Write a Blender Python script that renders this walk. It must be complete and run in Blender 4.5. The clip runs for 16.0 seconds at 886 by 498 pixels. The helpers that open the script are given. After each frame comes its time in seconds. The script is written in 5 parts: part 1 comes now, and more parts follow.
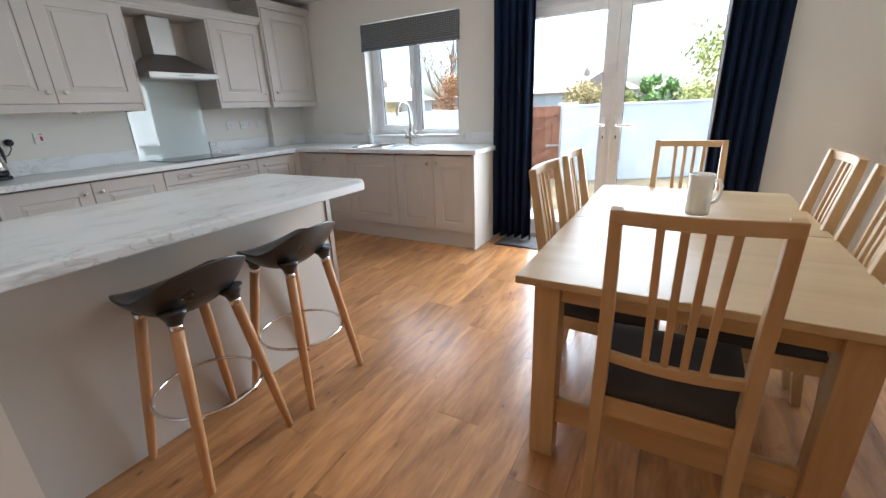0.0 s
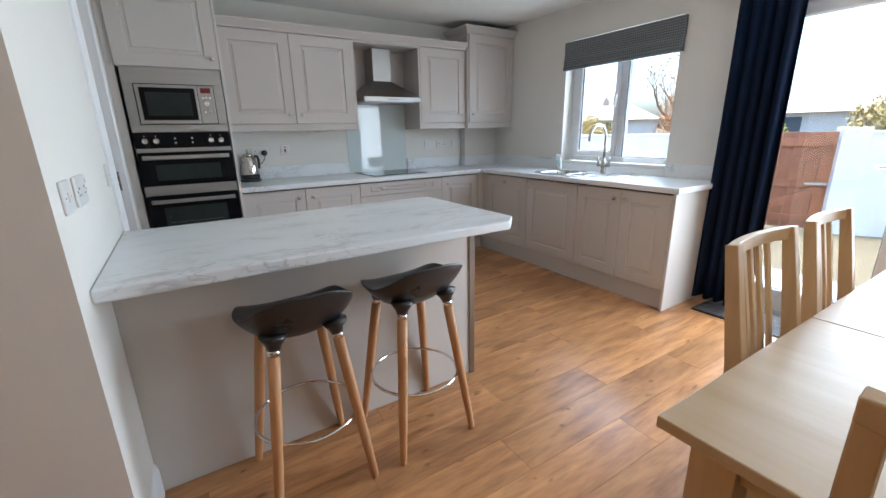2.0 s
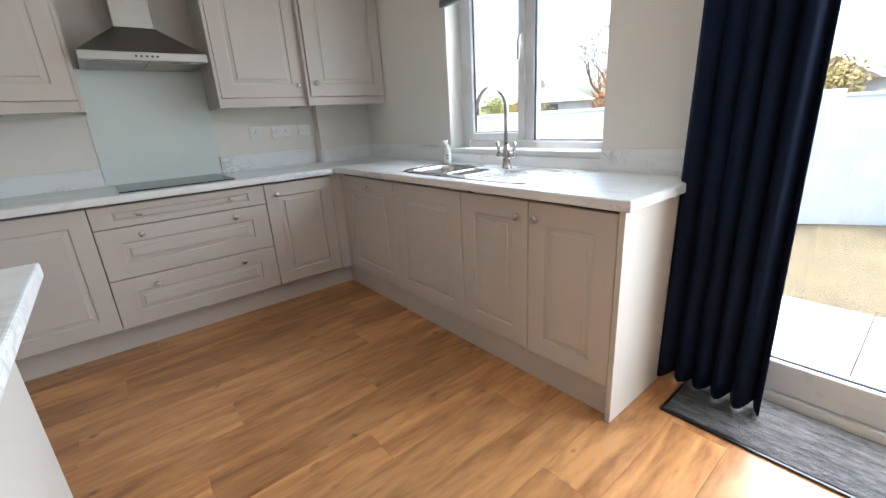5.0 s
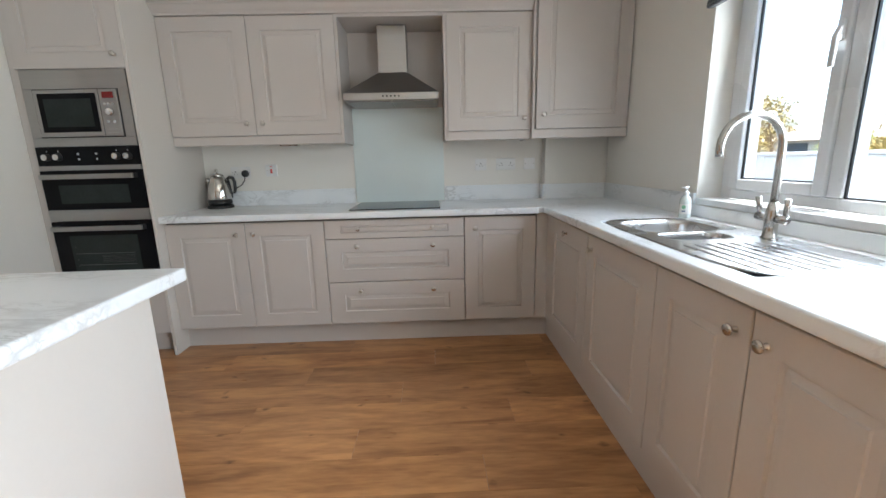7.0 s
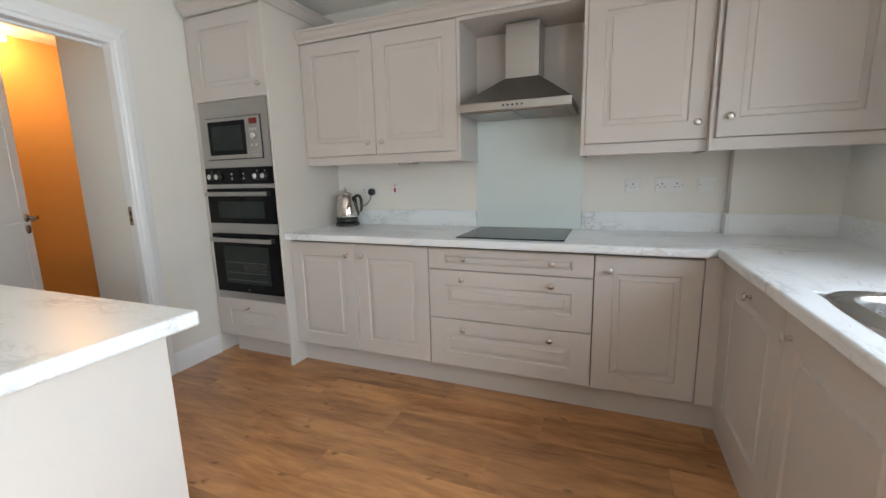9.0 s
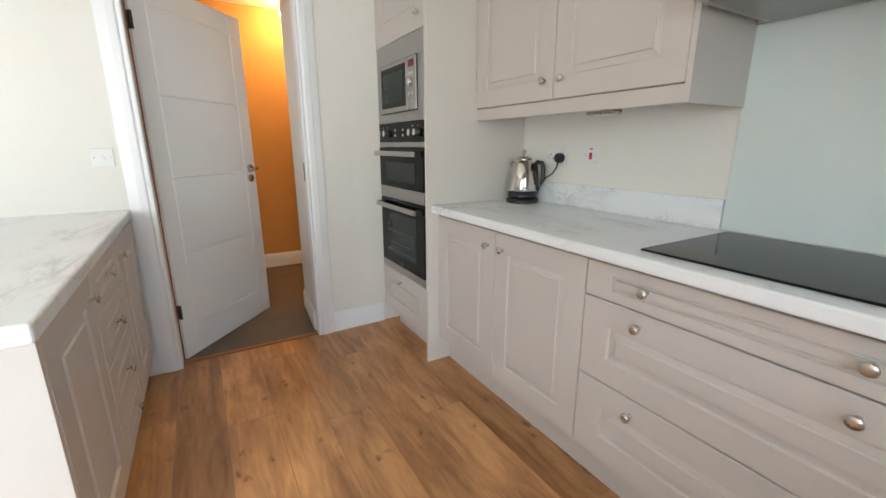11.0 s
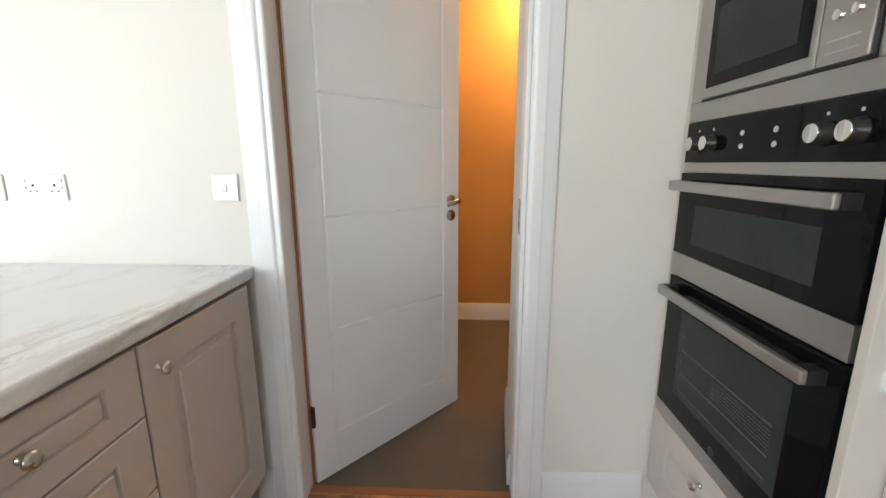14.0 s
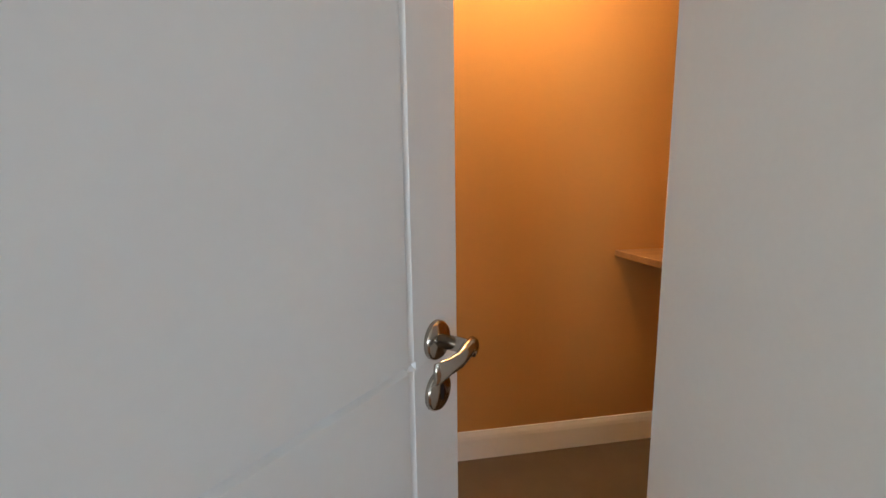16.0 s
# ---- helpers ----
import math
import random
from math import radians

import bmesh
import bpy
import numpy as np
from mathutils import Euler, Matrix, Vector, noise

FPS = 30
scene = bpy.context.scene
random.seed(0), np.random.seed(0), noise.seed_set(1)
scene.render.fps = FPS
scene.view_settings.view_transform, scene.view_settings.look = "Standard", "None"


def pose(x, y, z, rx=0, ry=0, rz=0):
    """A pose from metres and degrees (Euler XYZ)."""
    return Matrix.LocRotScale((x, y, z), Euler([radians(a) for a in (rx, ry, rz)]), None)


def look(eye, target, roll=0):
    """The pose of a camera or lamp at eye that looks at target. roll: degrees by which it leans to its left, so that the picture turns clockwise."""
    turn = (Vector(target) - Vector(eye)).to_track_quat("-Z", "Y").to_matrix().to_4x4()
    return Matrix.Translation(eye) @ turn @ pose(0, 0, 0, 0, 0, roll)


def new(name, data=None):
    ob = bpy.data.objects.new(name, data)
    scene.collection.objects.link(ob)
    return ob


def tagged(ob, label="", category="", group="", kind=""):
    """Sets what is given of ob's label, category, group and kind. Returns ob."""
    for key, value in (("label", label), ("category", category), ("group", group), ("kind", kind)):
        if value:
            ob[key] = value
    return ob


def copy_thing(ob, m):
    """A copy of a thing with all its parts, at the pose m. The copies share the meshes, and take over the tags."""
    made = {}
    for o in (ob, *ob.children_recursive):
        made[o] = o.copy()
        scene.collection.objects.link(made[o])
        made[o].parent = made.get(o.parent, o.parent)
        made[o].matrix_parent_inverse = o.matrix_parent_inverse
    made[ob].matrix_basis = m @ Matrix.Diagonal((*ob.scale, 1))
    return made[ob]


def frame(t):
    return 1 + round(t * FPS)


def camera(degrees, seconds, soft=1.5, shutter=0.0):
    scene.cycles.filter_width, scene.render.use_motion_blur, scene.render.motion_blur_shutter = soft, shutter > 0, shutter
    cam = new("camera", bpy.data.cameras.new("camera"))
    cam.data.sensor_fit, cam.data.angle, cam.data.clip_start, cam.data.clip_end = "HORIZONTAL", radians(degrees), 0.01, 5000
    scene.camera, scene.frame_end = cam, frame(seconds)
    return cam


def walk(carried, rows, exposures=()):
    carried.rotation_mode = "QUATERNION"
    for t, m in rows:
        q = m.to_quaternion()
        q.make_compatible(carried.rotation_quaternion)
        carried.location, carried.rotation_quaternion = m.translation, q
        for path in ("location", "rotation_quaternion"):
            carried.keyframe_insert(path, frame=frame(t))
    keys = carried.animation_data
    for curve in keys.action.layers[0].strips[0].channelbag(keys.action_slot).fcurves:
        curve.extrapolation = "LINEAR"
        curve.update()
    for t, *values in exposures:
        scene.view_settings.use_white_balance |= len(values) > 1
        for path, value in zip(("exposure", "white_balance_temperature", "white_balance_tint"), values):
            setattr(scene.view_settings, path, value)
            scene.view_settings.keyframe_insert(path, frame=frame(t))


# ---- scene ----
cam = camera(94.4, 16.0)
PATH = [
    (0, (4.287, -3.844, 1.262), (3.335, -2.21, 0.612), -2.5),
    (0.5, (4.277, -3.73, 1.266), (3.025, -2.316, 0.608), -2.5),
    (1, (4.293, -3.611, 1.286), (2.815, -2.42, 0.656), -1.8),
    (1.5, (4.318, -3.51, 1.297), (2.716, -2.466, 0.709), -1.1),
    (2, (4.244, -3.411, 1.306), (2.612, -2.392, 0.758), -1.2),
    (2.5, (4.07, -3.224, 1.315), (2.491, -2.108, 0.803), -2.0),
    (3, (3.884, -3.067, 1.32), (2.433, -1.785, 0.819), -2.8),
    (3.2, (3.818, -2.962, 1.322), (2.409, -1.635, 0.818), -3.4),
    (5.3, (3.339, -1.837, 1.189), (1.816, -0.708, 0.553), -3.0),
    (5.5, (3.301, -1.804, 1.185), (1.722, -0.754, 0.551), -2.4),
    (6, (3.193, -1.59, 1.173), (1.425, -0.857, 0.593), -1.8),
    (6.5, (3.156, -1.447, 1.183), (1.258, -1.069, 0.679), -1.6),
    (7, (3.198, -1.325, 1.211), (1.243, -1.278, 0.791), -1.4),
    (7.5, (3.186, -1.26, 1.228), (1.227, -1.445, 0.871), -1.5),
    (8, (3.085, -1.201, 1.24), (1.145, -1.567, 0.919), -1.6),
    (8.2, (3.02, -1.164, 1.259), (1.098, -1.608, 0.934), -1.5),
    (10.3, (1.996, -1.033, 1.233), (0.528, -2.326, 0.822), -0.8),
    (10.5, (1.879, -1.064, 1.24), (0.512, -2.458, 0.808), -0.6),
    (11, (1.658, -1.131, 1.217), (0.679, -2.806, 0.727), -0.1),
    (11.5, (1.497, -1.132, 1.22), (0.966, -2.98, 0.668), 0.1),
    (12, (1.412, -1.201, 1.217), (1.169, -3.104, 0.652), 0.2),
    (12.5, (1.347, -1.402, 1.213), (1.239, -3.331, 0.695), 0.5),
    (13, (1.299, -1.694, 1.236), (1.287, -3.639, 0.77), 0.5),
    (13.5, (1.284, -2.048, 1.239), (1.333, -4.001, 0.812), 0.1),
    (14, (1.291, -2.391, 1.234), (1.389, -4.347, 0.828), -0.2),
    (14.5, (1.325, -2.768, 1.239), (1.466, -4.729, 0.875), -1.0),
    (15, (1.356, -3.123, 1.238), (1.456, -5.091, 0.894), -1.4),
    (15.5, (1.362, -3.452, 1.255), (1.4, -5.426, 0.936), -1.9),
    (16, (1.423, -3.813, 1.261), (1.101, -5.765, 0.967), -0.8),
]
walk(cam, [(t, look(eye, aim, roll)) for t, eye, aim, roll in PATH],
     [(0, 4.95, 5550, 4), (1.5, 4.93, 5300, 4), (3, 4.90, 5550, 4), (5.5, 5.03, 5750, 4), (8, 5.01, 5850, 4), (10.5, 5.45, 6000, 4), (12, 5.35, 6050, 4), (14, 5.52, 5950, 4), (15, 5.39, 5750, 4), (15.5, 5.39, 5850, 4), (16, 5.2, 5600, 4)])

# ---- world, sun, lamps, exposure ----
world = bpy.data.worlds.new("world")
scene.world = world
world.use_nodes = True
wn, wl = world.node_tree.nodes, world.node_tree.links
sky = wn.new("ShaderNodeTexSky")
sky.sky_type = 'NISHITA'
sky.sun_disc = False
sky.sun_elevation, sky.sun_rotation = radians(80), radians(15)
sky.dust_density, sky.ozone_density = 6.0, 1.0
wl.new(sky.outputs[0], wn["Background"].inputs[0])
wn["Background"].inputs[1].default_value = 0.05
sun = new("sun", bpy.data.lights.new("sun", "SUN"))
sun.data.energy, sun.data.angle, sun.data.color = 0.35, radians(16), (1.0, 0.95, 0.88)
sun.matrix_world = look((1.16, 4.35, 25.5), (0, 0, 0))


def bulb(place, watts, color, size=0.05):
    ob = new("bulb_light", bpy.data.lights.new("bulb_light", "POINT"))
    ob.data.energy, ob.data.color, ob.data.shadow_soft_size = watts, color, size
    ob.location = place
    return ob


def daylight(x, y, z, w, h, watts, spread, tilt):
    """The sky's light in an opening of the garden wall, shining into the room."""
    ob = new("daylight", bpy.data.lights.new("daylight", "AREA"))
    ob.data.shape, ob.data.size, ob.data.size_y = 'RECTANGLE', w, h
    ob.data.energy, ob.data.color, ob.data.spread = watts, (1.0, 0.985, 0.96), radians(spread)
    ob.matrix_world = pose(x, y, z, -90 - tilt, 0, 0)
    return ob


daylight(3.73, 0.004, 1.07, 1.56, 1.84, 2.55, 166, 0)
daylight(1.735, 0.085, 1.50, 1.0, 0.9, 0.36, 166, 4)
WARM = (1.0, 0.55, 0.22)
bulb((0.86, -5.0, 2.3), 0.66, WARM)
bulb((3.4, -5.4, 2.12), 0.28, WARM)

# ---- materials ----


def material(name, color, rough=0.5, metal=0.0, var=0.06, scale=3.0, fine=60.0, bump=0.02, coat=0.0, rnd=0.0, stretch=(1, 1, 1), rough_var=0.06, dist=0.01):
    """A surface with broad and fine variation of tone, gloss and relief."""
    m = bpy.data.materials.new(name)
    m.use_nodes = True
    n, l = m.node_tree.nodes, m.node_tree.links
    b = n["Principled BSDF"]
    b.inputs["Metallic"].default_value = metal
    b.inputs["Coat Weight"].default_value = coat
    b.inputs["Coat Roughness"].default_value = 0.08
    tc = n.new("ShaderNodeTexCoord")
    mp = n.new("ShaderNodeMapping")
    mp.inputs["Scale"].default_value = stretch
    l.new(tc.outputs["Object"], mp.inputs[0])
    a = n.new("ShaderNodeTexNoise")
    a.inputs["Scale"].default_value, a.inputs["Detail"].default_value = scale, 4
    f = n.new("ShaderNodeTexNoise")
    f.inputs["Scale"].default_value, f.inputs["Detail"].default_value = fine, 3
    l.new(mp.outputs[0], a.inputs["Vector"])
    l.new(mp.outputs[0], f.inputs["Vector"])
    mix = n.new("ShaderNodeMath")
    mix.operation = 'MULTIPLY_ADD'
    mix.inputs[1].default_value = 0.4
    l.new(f.outputs[0], mix.inputs[0])
    l.new(a.outputs[0], mix.inputs[2])
    ramp = n.new("ShaderNodeMapRange")
    ramp.inputs[1].default_value, ramp.inputs[2].default_value = 0.45, 0.95
    ramp.inputs[3].default_value, ramp.inputs[4].default_value = 1 - var, 1 + var
    l.new(mix.outputs[0], ramp.inputs[0])
    hsv = n.new("ShaderNodeHueSaturation")
    hsv.inputs["Color"].default_value = (*color, 1)
    if rnd:
        oi = n.new("ShaderNodeObjectInfo")
        rr = n.new("ShaderNodeMapRange")
        rr.inputs[3].default_value, rr.inputs[4].default_value = 1 - rnd, 1 + rnd
        l.new(oi.outputs["Random"], rr.inputs[0])
        mu = n.new("ShaderNodeMath")
        mu.operation = 'MULTIPLY'
        l.new(ramp.outputs[0], mu.inputs[0])
        l.new(rr.outputs[0], mu.inputs[1])
        l.new(mu.outputs[0], hsv.inputs["Value"])
    else:
        l.new(ramp.outputs[0], hsv.inputs["Value"])
    l.new(hsv.outputs[0], b.inputs["Base Color"])
    rg = n.new("ShaderNodeMapRange")
    rg.inputs[1].default_value, rg.inputs[2].default_value = 0.3, 0.7
    rg.inputs[3].default_value, rg.inputs[4].default_value = max(0.02, rough - rough_var), min(1, rough + rough_var)
    l.new(a.outputs[0], rg.inputs[0])
    l.new(rg.outputs[0], b.inputs["Roughness"])
    if bump:
        bp = n.new("ShaderNodeBump")
        bp.inputs["Strength"].default_value, bp.inputs["Distance"].default_value = bump, dist
        l.new(f.outputs[0], bp.inputs["Height"])
        l.new(bp.outputs[0], b.inputs["Normal"])
    return m


def wood(name, light, dark, along=1, rough=0.4, scale=1.0, rnd=0.15, knots=0.0, coat=0.0):
    """Grained wood; along is the axis of the grain."""
    m = bpy.data.materials.new(name)
    m.use_nodes = True
    n, l = m.node_tree.nodes, m.node_tree.links
    b = n["Principled BSDF"]
    b.inputs["Coat Weight"].default_value, b.inputs["Coat Roughness"].default_value = coat, 0.2
    tc, oi = n.new("ShaderNodeTexCoord"), n.new("ShaderNodeObjectInfo")
    off = n.new("ShaderNodeVectorMath")
    off.operation = 'SCALE'
    off.inputs[0].default_value = (7.3, 5.1, 9.7)
    l.new(oi.outputs["Random"], off.inputs["Scale"])
    add = n.new("ShaderNodeVectorMath")
    l.new(tc.outputs["Object"], add.inputs[0])
    l.new(off.outputs[0], add.inputs[1])
    mp = n.new("ShaderNodeMapping")
    s = [9.0 * scale] * 3
    s[along] = (1.5 if knots else 0.9) * scale
    mp.inputs["Scale"].default_value = s
    l.new(add.outputs[0], mp.inputs[0])
    big = n.new("ShaderNodeTexNoise")
    big.inputs["Scale"].default_value, big.inputs["Detail"].default_value, big.inputs["Distortion"].default_value = 1.7, 6, 0.7
    l.new(mp.outputs[0], big.inputs["Vector"])
    fine = n.new("ShaderNodeTexNoise")
    fine.inputs["Scale"].default_value, fine.inputs["Detail"].default_value = 9.0, 6
    l.new(mp.outputs[0], fine.inputs["Vector"])
    mix = n.new("ShaderNodeMath")
    mix.operation = 'MULTIPLY_ADD'
    mix.inputs[1].default_value = 0.36 if knots else 0.45
    l.new(fine.outputs[0], mix.inputs[0])
    l.new(big.outputs[0], mix.inputs[2])
    rp = n.new("ShaderNodeValToRGB")
    rp.color_ramp.elements[0].position, rp.color_ramp.elements[1].position = (0.46, 0.84) if knots else (0.48, 0.95)
    rp.color_ramp.elements[0].color, rp.color_ramp.elements[1].color = (*dark, 1), (*light, 1)
    l.new(mix.outputs[0], rp.inputs[0])
    col = rp.outputs[0]
    if knots:
        kv = n.new("ShaderNodeMapping")
        ks = [9.0] * 3
        ks[along] = 5.0
        kv.inputs["Scale"].default_value = ks
        l.new(add.outputs[0], kv.inputs[0])
        wob = n.new("ShaderNodeTexNoise")
        wob.inputs["Scale"].default_value = 2.5
        l.new(kv.outputs[0], wob.inputs["Vector"])
        wa = n.new("ShaderNodeVectorMath")
        wa.operation = 'MULTIPLY_ADD'
        wa.inputs[1].default_value = (0.5, 0.5, 0.5)
        l.new(wob.outputs["Color"], wa.inputs[0])
        l.new(kv.outputs[0], wa.inputs[2])
        vo = n.new("ShaderNodeTexVoronoi")
        vo.inputs["Scale"].default_value = 1.0
        l.new(wa.outputs[0], vo.inputs["Vector"])
        kr = n.new("ShaderNodeMapRange")
        kr.inputs[1].default_value, kr.inputs[2].default_value = 0.03, 0.15
        kr.inputs[3].default_value, kr.inputs[4].default_value = knots, 0.0
        l.new(vo.outputs["Distance"], kr.inputs[0])
        km = n.new("ShaderNodeMix")
        km.data_type = 'RGBA'
        l.new(kr.outputs[0], km.inputs["Factor"])
        l.new(col, km.inputs["A"])
        km.inputs["B"].default_value = (dark[0] * 0.4, dark[1] * 0.36, dark[2] * 0.32, 1)
        col = km.outputs["Result"]
    hsv = n.new("ShaderNodeHueSaturation")
    rr = n.new("ShaderNodeMapRange")
    rr.inputs[3].default_value, rr.inputs[4].default_value = 1 - rnd, 1 + rnd
    l.new(oi.outputs["Random"], rr.inputs[0])
    l.new(rr.outputs[0], hsv.inputs["Value"])
    l.new(col, hsv.inputs["Color"])
    l.new(hsv.outputs[0], b.inputs["Base Color"])
    rg = n.new("ShaderNodeMapRange")
    rg.inputs[3].default_value, rg.inputs[4].default_value = rough - 0.06, rough + 0.1
    l.new(fine.outputs[0], rg.inputs[0])
    l.new(rg.outputs[0], b.inputs["Roughness"])
    bp = n.new("ShaderNodeBump")
    bp.inputs["Strength"].default_value, bp.inputs["Distance"].default_value = 0.12, 0.002
    l.new(fine.outputs[0], bp.inputs["Height"])
    l.new(bp.outputs[0], b.inputs["Normal"])
    return m


def marble(name, along=1):
    """White laminate with soft grey veins that run along one axis."""
    m = bpy.data.materials.new(name)
    m.use_nodes = True
    n, l = m.node_tree.nodes, m.node_tree.links
    b = n["Principled BSDF"]
    b.inputs["Roughness"].default_value = 0.3
    tc, mp = n.new("ShaderNodeTexCoord"), n.new("ShaderNodeMapping")
    mp.inputs["Rotation"].default_value = (0.2, 0.3, radians(22))
    s = [2.6, 2.6, 2.6]
    s[along] = 1.1
    mp.inputs["Scale"].default_value = s
    l.new(tc.outputs["Object"], mp.inputs[0])
    def vein(scale, detail, width, seed):
        no = n.new("ShaderNodeTexNoise")
        no.noise_dimensions = '4D'
        no.inputs["W"].default_value = seed
        no.inputs["Scale"].default_value, no.inputs["Detail"].default_value = scale, detail
        no.inputs["Distortion"].default_value = 1.4
        l.new(mp.outputs[0], no.inputs["Vector"])
        su = n.new("ShaderNodeMath")
        su.operation = 'SUBTRACT'
        su.inputs[1].default_value = 0.5
        l.new(no.outputs[0], su.inputs[0])
        ab = n.new("ShaderNodeMath")
        ab.operation = 'ABSOLUTE'
        l.new(su.outputs[0], ab.inputs[0])
        mr = n.new("ShaderNodeMapRange")
        mr.inputs[1].default_value, mr.inputs[2].default_value = 0.0, width
        mr.inputs[3].default_value, mr.inputs[4].default_value = 1.0, 0.0
        l.new(ab.outputs[0], mr.inputs[0])
        return mr.outputs[0]
    v1, v2 = vein(1.5, 8, 0.03, 0.3), vein(6.5, 7, 0.03, 4.1)
    gate = n.new("ShaderNodeTexNoise")
    gate.inputs["Scale"].default_value = 2.2
    l.new(mp.outputs[0], gate.inputs["Vector"])
    gr = n.new("ShaderNodeMapRange")
    gr.inputs[1].default_value, gr.inputs[2].default_value = 0.44, 0.62
    l.new(gate.outputs[0], gr.inputs[0])
    sm = n.new("ShaderNodeMath")
    sm.operation = 'MAXIMUM'
    h = n.new("ShaderNodeMath")
    h.operation = 'MULTIPLY'
    h.inputs[1].default_value = 1.0
    l.new(v2, h.inputs[0])
    l.new(v1, sm.inputs[0])
    l.new(h.outputs[0], sm.inputs[1])
    g2 = n.new("ShaderNodeMath")
    g2.operation = 'MULTIPLY'
    l.new(sm.outputs[0], g2.inputs[0])
    l.new(gr.outputs[0], g2.inputs[1])
    cloud = n.new("ShaderNodeMapRange")
    cloud.inputs[3].default_value, cloud.inputs[4].default_value = 0.0, 0.16
    l.new(gate.outputs[0], cloud.inputs[0])
    tot = n.new("ShaderNodeMath")
    tot.operation = 'MULTIPLY_ADD'
    tot.inputs[1].default_value = 0.45
    l.new(g2.outputs[0], tot.inputs[0])
    l.new(cloud.outputs[0], tot.inputs[2])
    mx = n.new("ShaderNodeMix")
    mx.data_type = 'RGBA'
    mx.inputs["A"].default_value = (0.83, 0.855, 0.875, 1)
    mx.inputs["B"].default_value = (0.33, 0.335, 0.335, 1)
    l.new(tot.outputs[0], mx.inputs["Factor"])
    l.new(mx.outputs["Result"], b.inputs["Base Color"])
    return m


def glass(name, color=(1, 1, 1), rough=0.0, alpha_mix=0.92):
    """A thin clear pane: mostly clear, with a faint mirror."""
    m = bpy.data.materials.new(name)
    m.use_nodes = True
    n, l = m.node_tree.nodes, m.node_tree.links
    n.remove(n["Principled BSDF"])
    tr, gl, lw, mx = n.new("ShaderNodeBsdfTransparent"), n.new("ShaderNodeBsdfGlossy"), n.new("ShaderNodeLayerWeight"), n.new("ShaderNodeMixShader")
    tr.inputs[0].default_value = (*color, 1)
    gl.inputs["Roughness"].default_value = rough
    lw.inputs[0].default_value = 0.5
    pw, fr = n.new("ShaderNodeMath"), n.new("ShaderNodeMath")
    pw.operation, fr.operation = 'POWER', 'MULTIPLY_ADD'
    pw.inputs[1].default_value = 4.0
    l.new(lw.outputs["Facing"], pw.inputs[0])
    l.new(pw.outputs[0], fr.inputs[0])
    fr.inputs[1].default_value, fr.inputs[2].default_value = 0.6, 0.04
    l.new(fr.outputs[0], mx.inputs[0])
    l.new(tr.outputs[0], mx.inputs[1])
    l.new(gl.outputs[0], mx.inputs[2])
    l.new(mx.outputs[0], n["Material Output"].inputs[0])
    return m


def glow(name, color, strength):
    m = bpy.data.materials.new(name)
    m.use_nodes = True
    b = m.node_tree.nodes["Principled BSDF"]
    b.inputs["Base Color"].default_value = (*color, 1)
    b.inputs["Emission Color"].default_value = (*color, 1)
    b.inputs["Emission Strength"].default_value = strength
    return m


WALL = material("cream wall emulsion", (0.77, 0.75, 0.70), 0.85, var=0.025, scale=1.6, fine=140, bump=0.06, dist=0.003)
OCHRE = material("ochre wall emulsion", (0.53, 0.278, 0.08), 0.85, var=0.03, scale=1.6, fine=140, bump=0.06, dist=0.003)
CEIL = material("white ceiling emulsion", (0.86, 0.85, 0.81), 0.9, var=0.02, scale=1.2, fine=90, bump=0.05, dist=0.003)
WHITE = material("white satin woodwork", (0.84, 0.85, 0.86), 0.38, var=0.02, scale=2, fine=70, bump=0.02)
UPVC = material("white frame plastic", (0.70, 0.71, 0.72), 0.3, var=0.015, scale=3, fine=90, bump=0.01)
STONE = material("stone satin cabinet paint", (0.555, 0.515, 0.482), 0.42, var=0.025, scale=1.8, fine=90, bump=0.02, rnd=0.015)
CARCASS = material("pale cabinet side board", (0.60, 0.565, 0.52), 0.5, var=0.02, scale=1.5, fine=80, bump=0.01)
# Carcase colour kept dark to paint the shade in the gaps between fronts.
GAPSHADE = material("carcase darkened as gap shade", (0.16, 0.15, 0.14), 0.6, var=0.04, scale=2, fine=80, bump=0.02)
MARBLE = marble("marbled laminate", 1)
MARBLE_X = marble("marbled laminate crosswise", 0)
PLANK = wood("oak laminate plank", (0.60, 0.308, 0.125), (0.29, 0.126, 0.047), 1, 0.29, 0.8, 0.17, 0.75, 0.14)
BIRCH = wood("pale birch", (0.66, 0.47, 0.26), (0.53, 0.34, 0.165), 2, 0.42, 0.8, 0.06)
BIRCH_X = wood("pale birch crosswise", (0.66, 0.47, 0.26), (0.53, 0.34, 0.165), 0, 0.42, 0.8, 0.06)
BIRCH_TOP = wood("pale birch table top", (0.56, 0.415, 0.24), (0.47, 0.32, 0.165), 0, 0.4, 0.6, 0.04, coat=0.05)
BEECH = wood("beech stool leg", (0.60, 0.335, 0.155), (0.48, 0.245, 0.105), 2, 0.42, 1.2, 0.06)
SHELFWOOD = wood("dark red stained shelf", (0.26, 0.075, 0.024), (0.15, 0.04, 0.013), 0, 0.45)
DESKWOOD = wood("plain oak shelf board", (0.45, 0.28, 0.13), (0.34, 0.19, 0.08), 0, 0.5)
GATEWOOD = wood("orange stained gate board", (0.27, 0.105, 0.042), (0.19, 0.068, 0.026), 2, 0.6)
SEATCLOTH = material("dark grey seat cloth", (0.055, 0.05, 0.052), 0.9, var=0.15, scale=8, fine=500, bump=0.4, dist=0.002)
STOOLPLASTIC = material("charcoal moulded plastic", (0.028, 0.028, 0.03), 0.32, var=0.1, scale=6, fine=220, bump=0.04, dist=0.002)
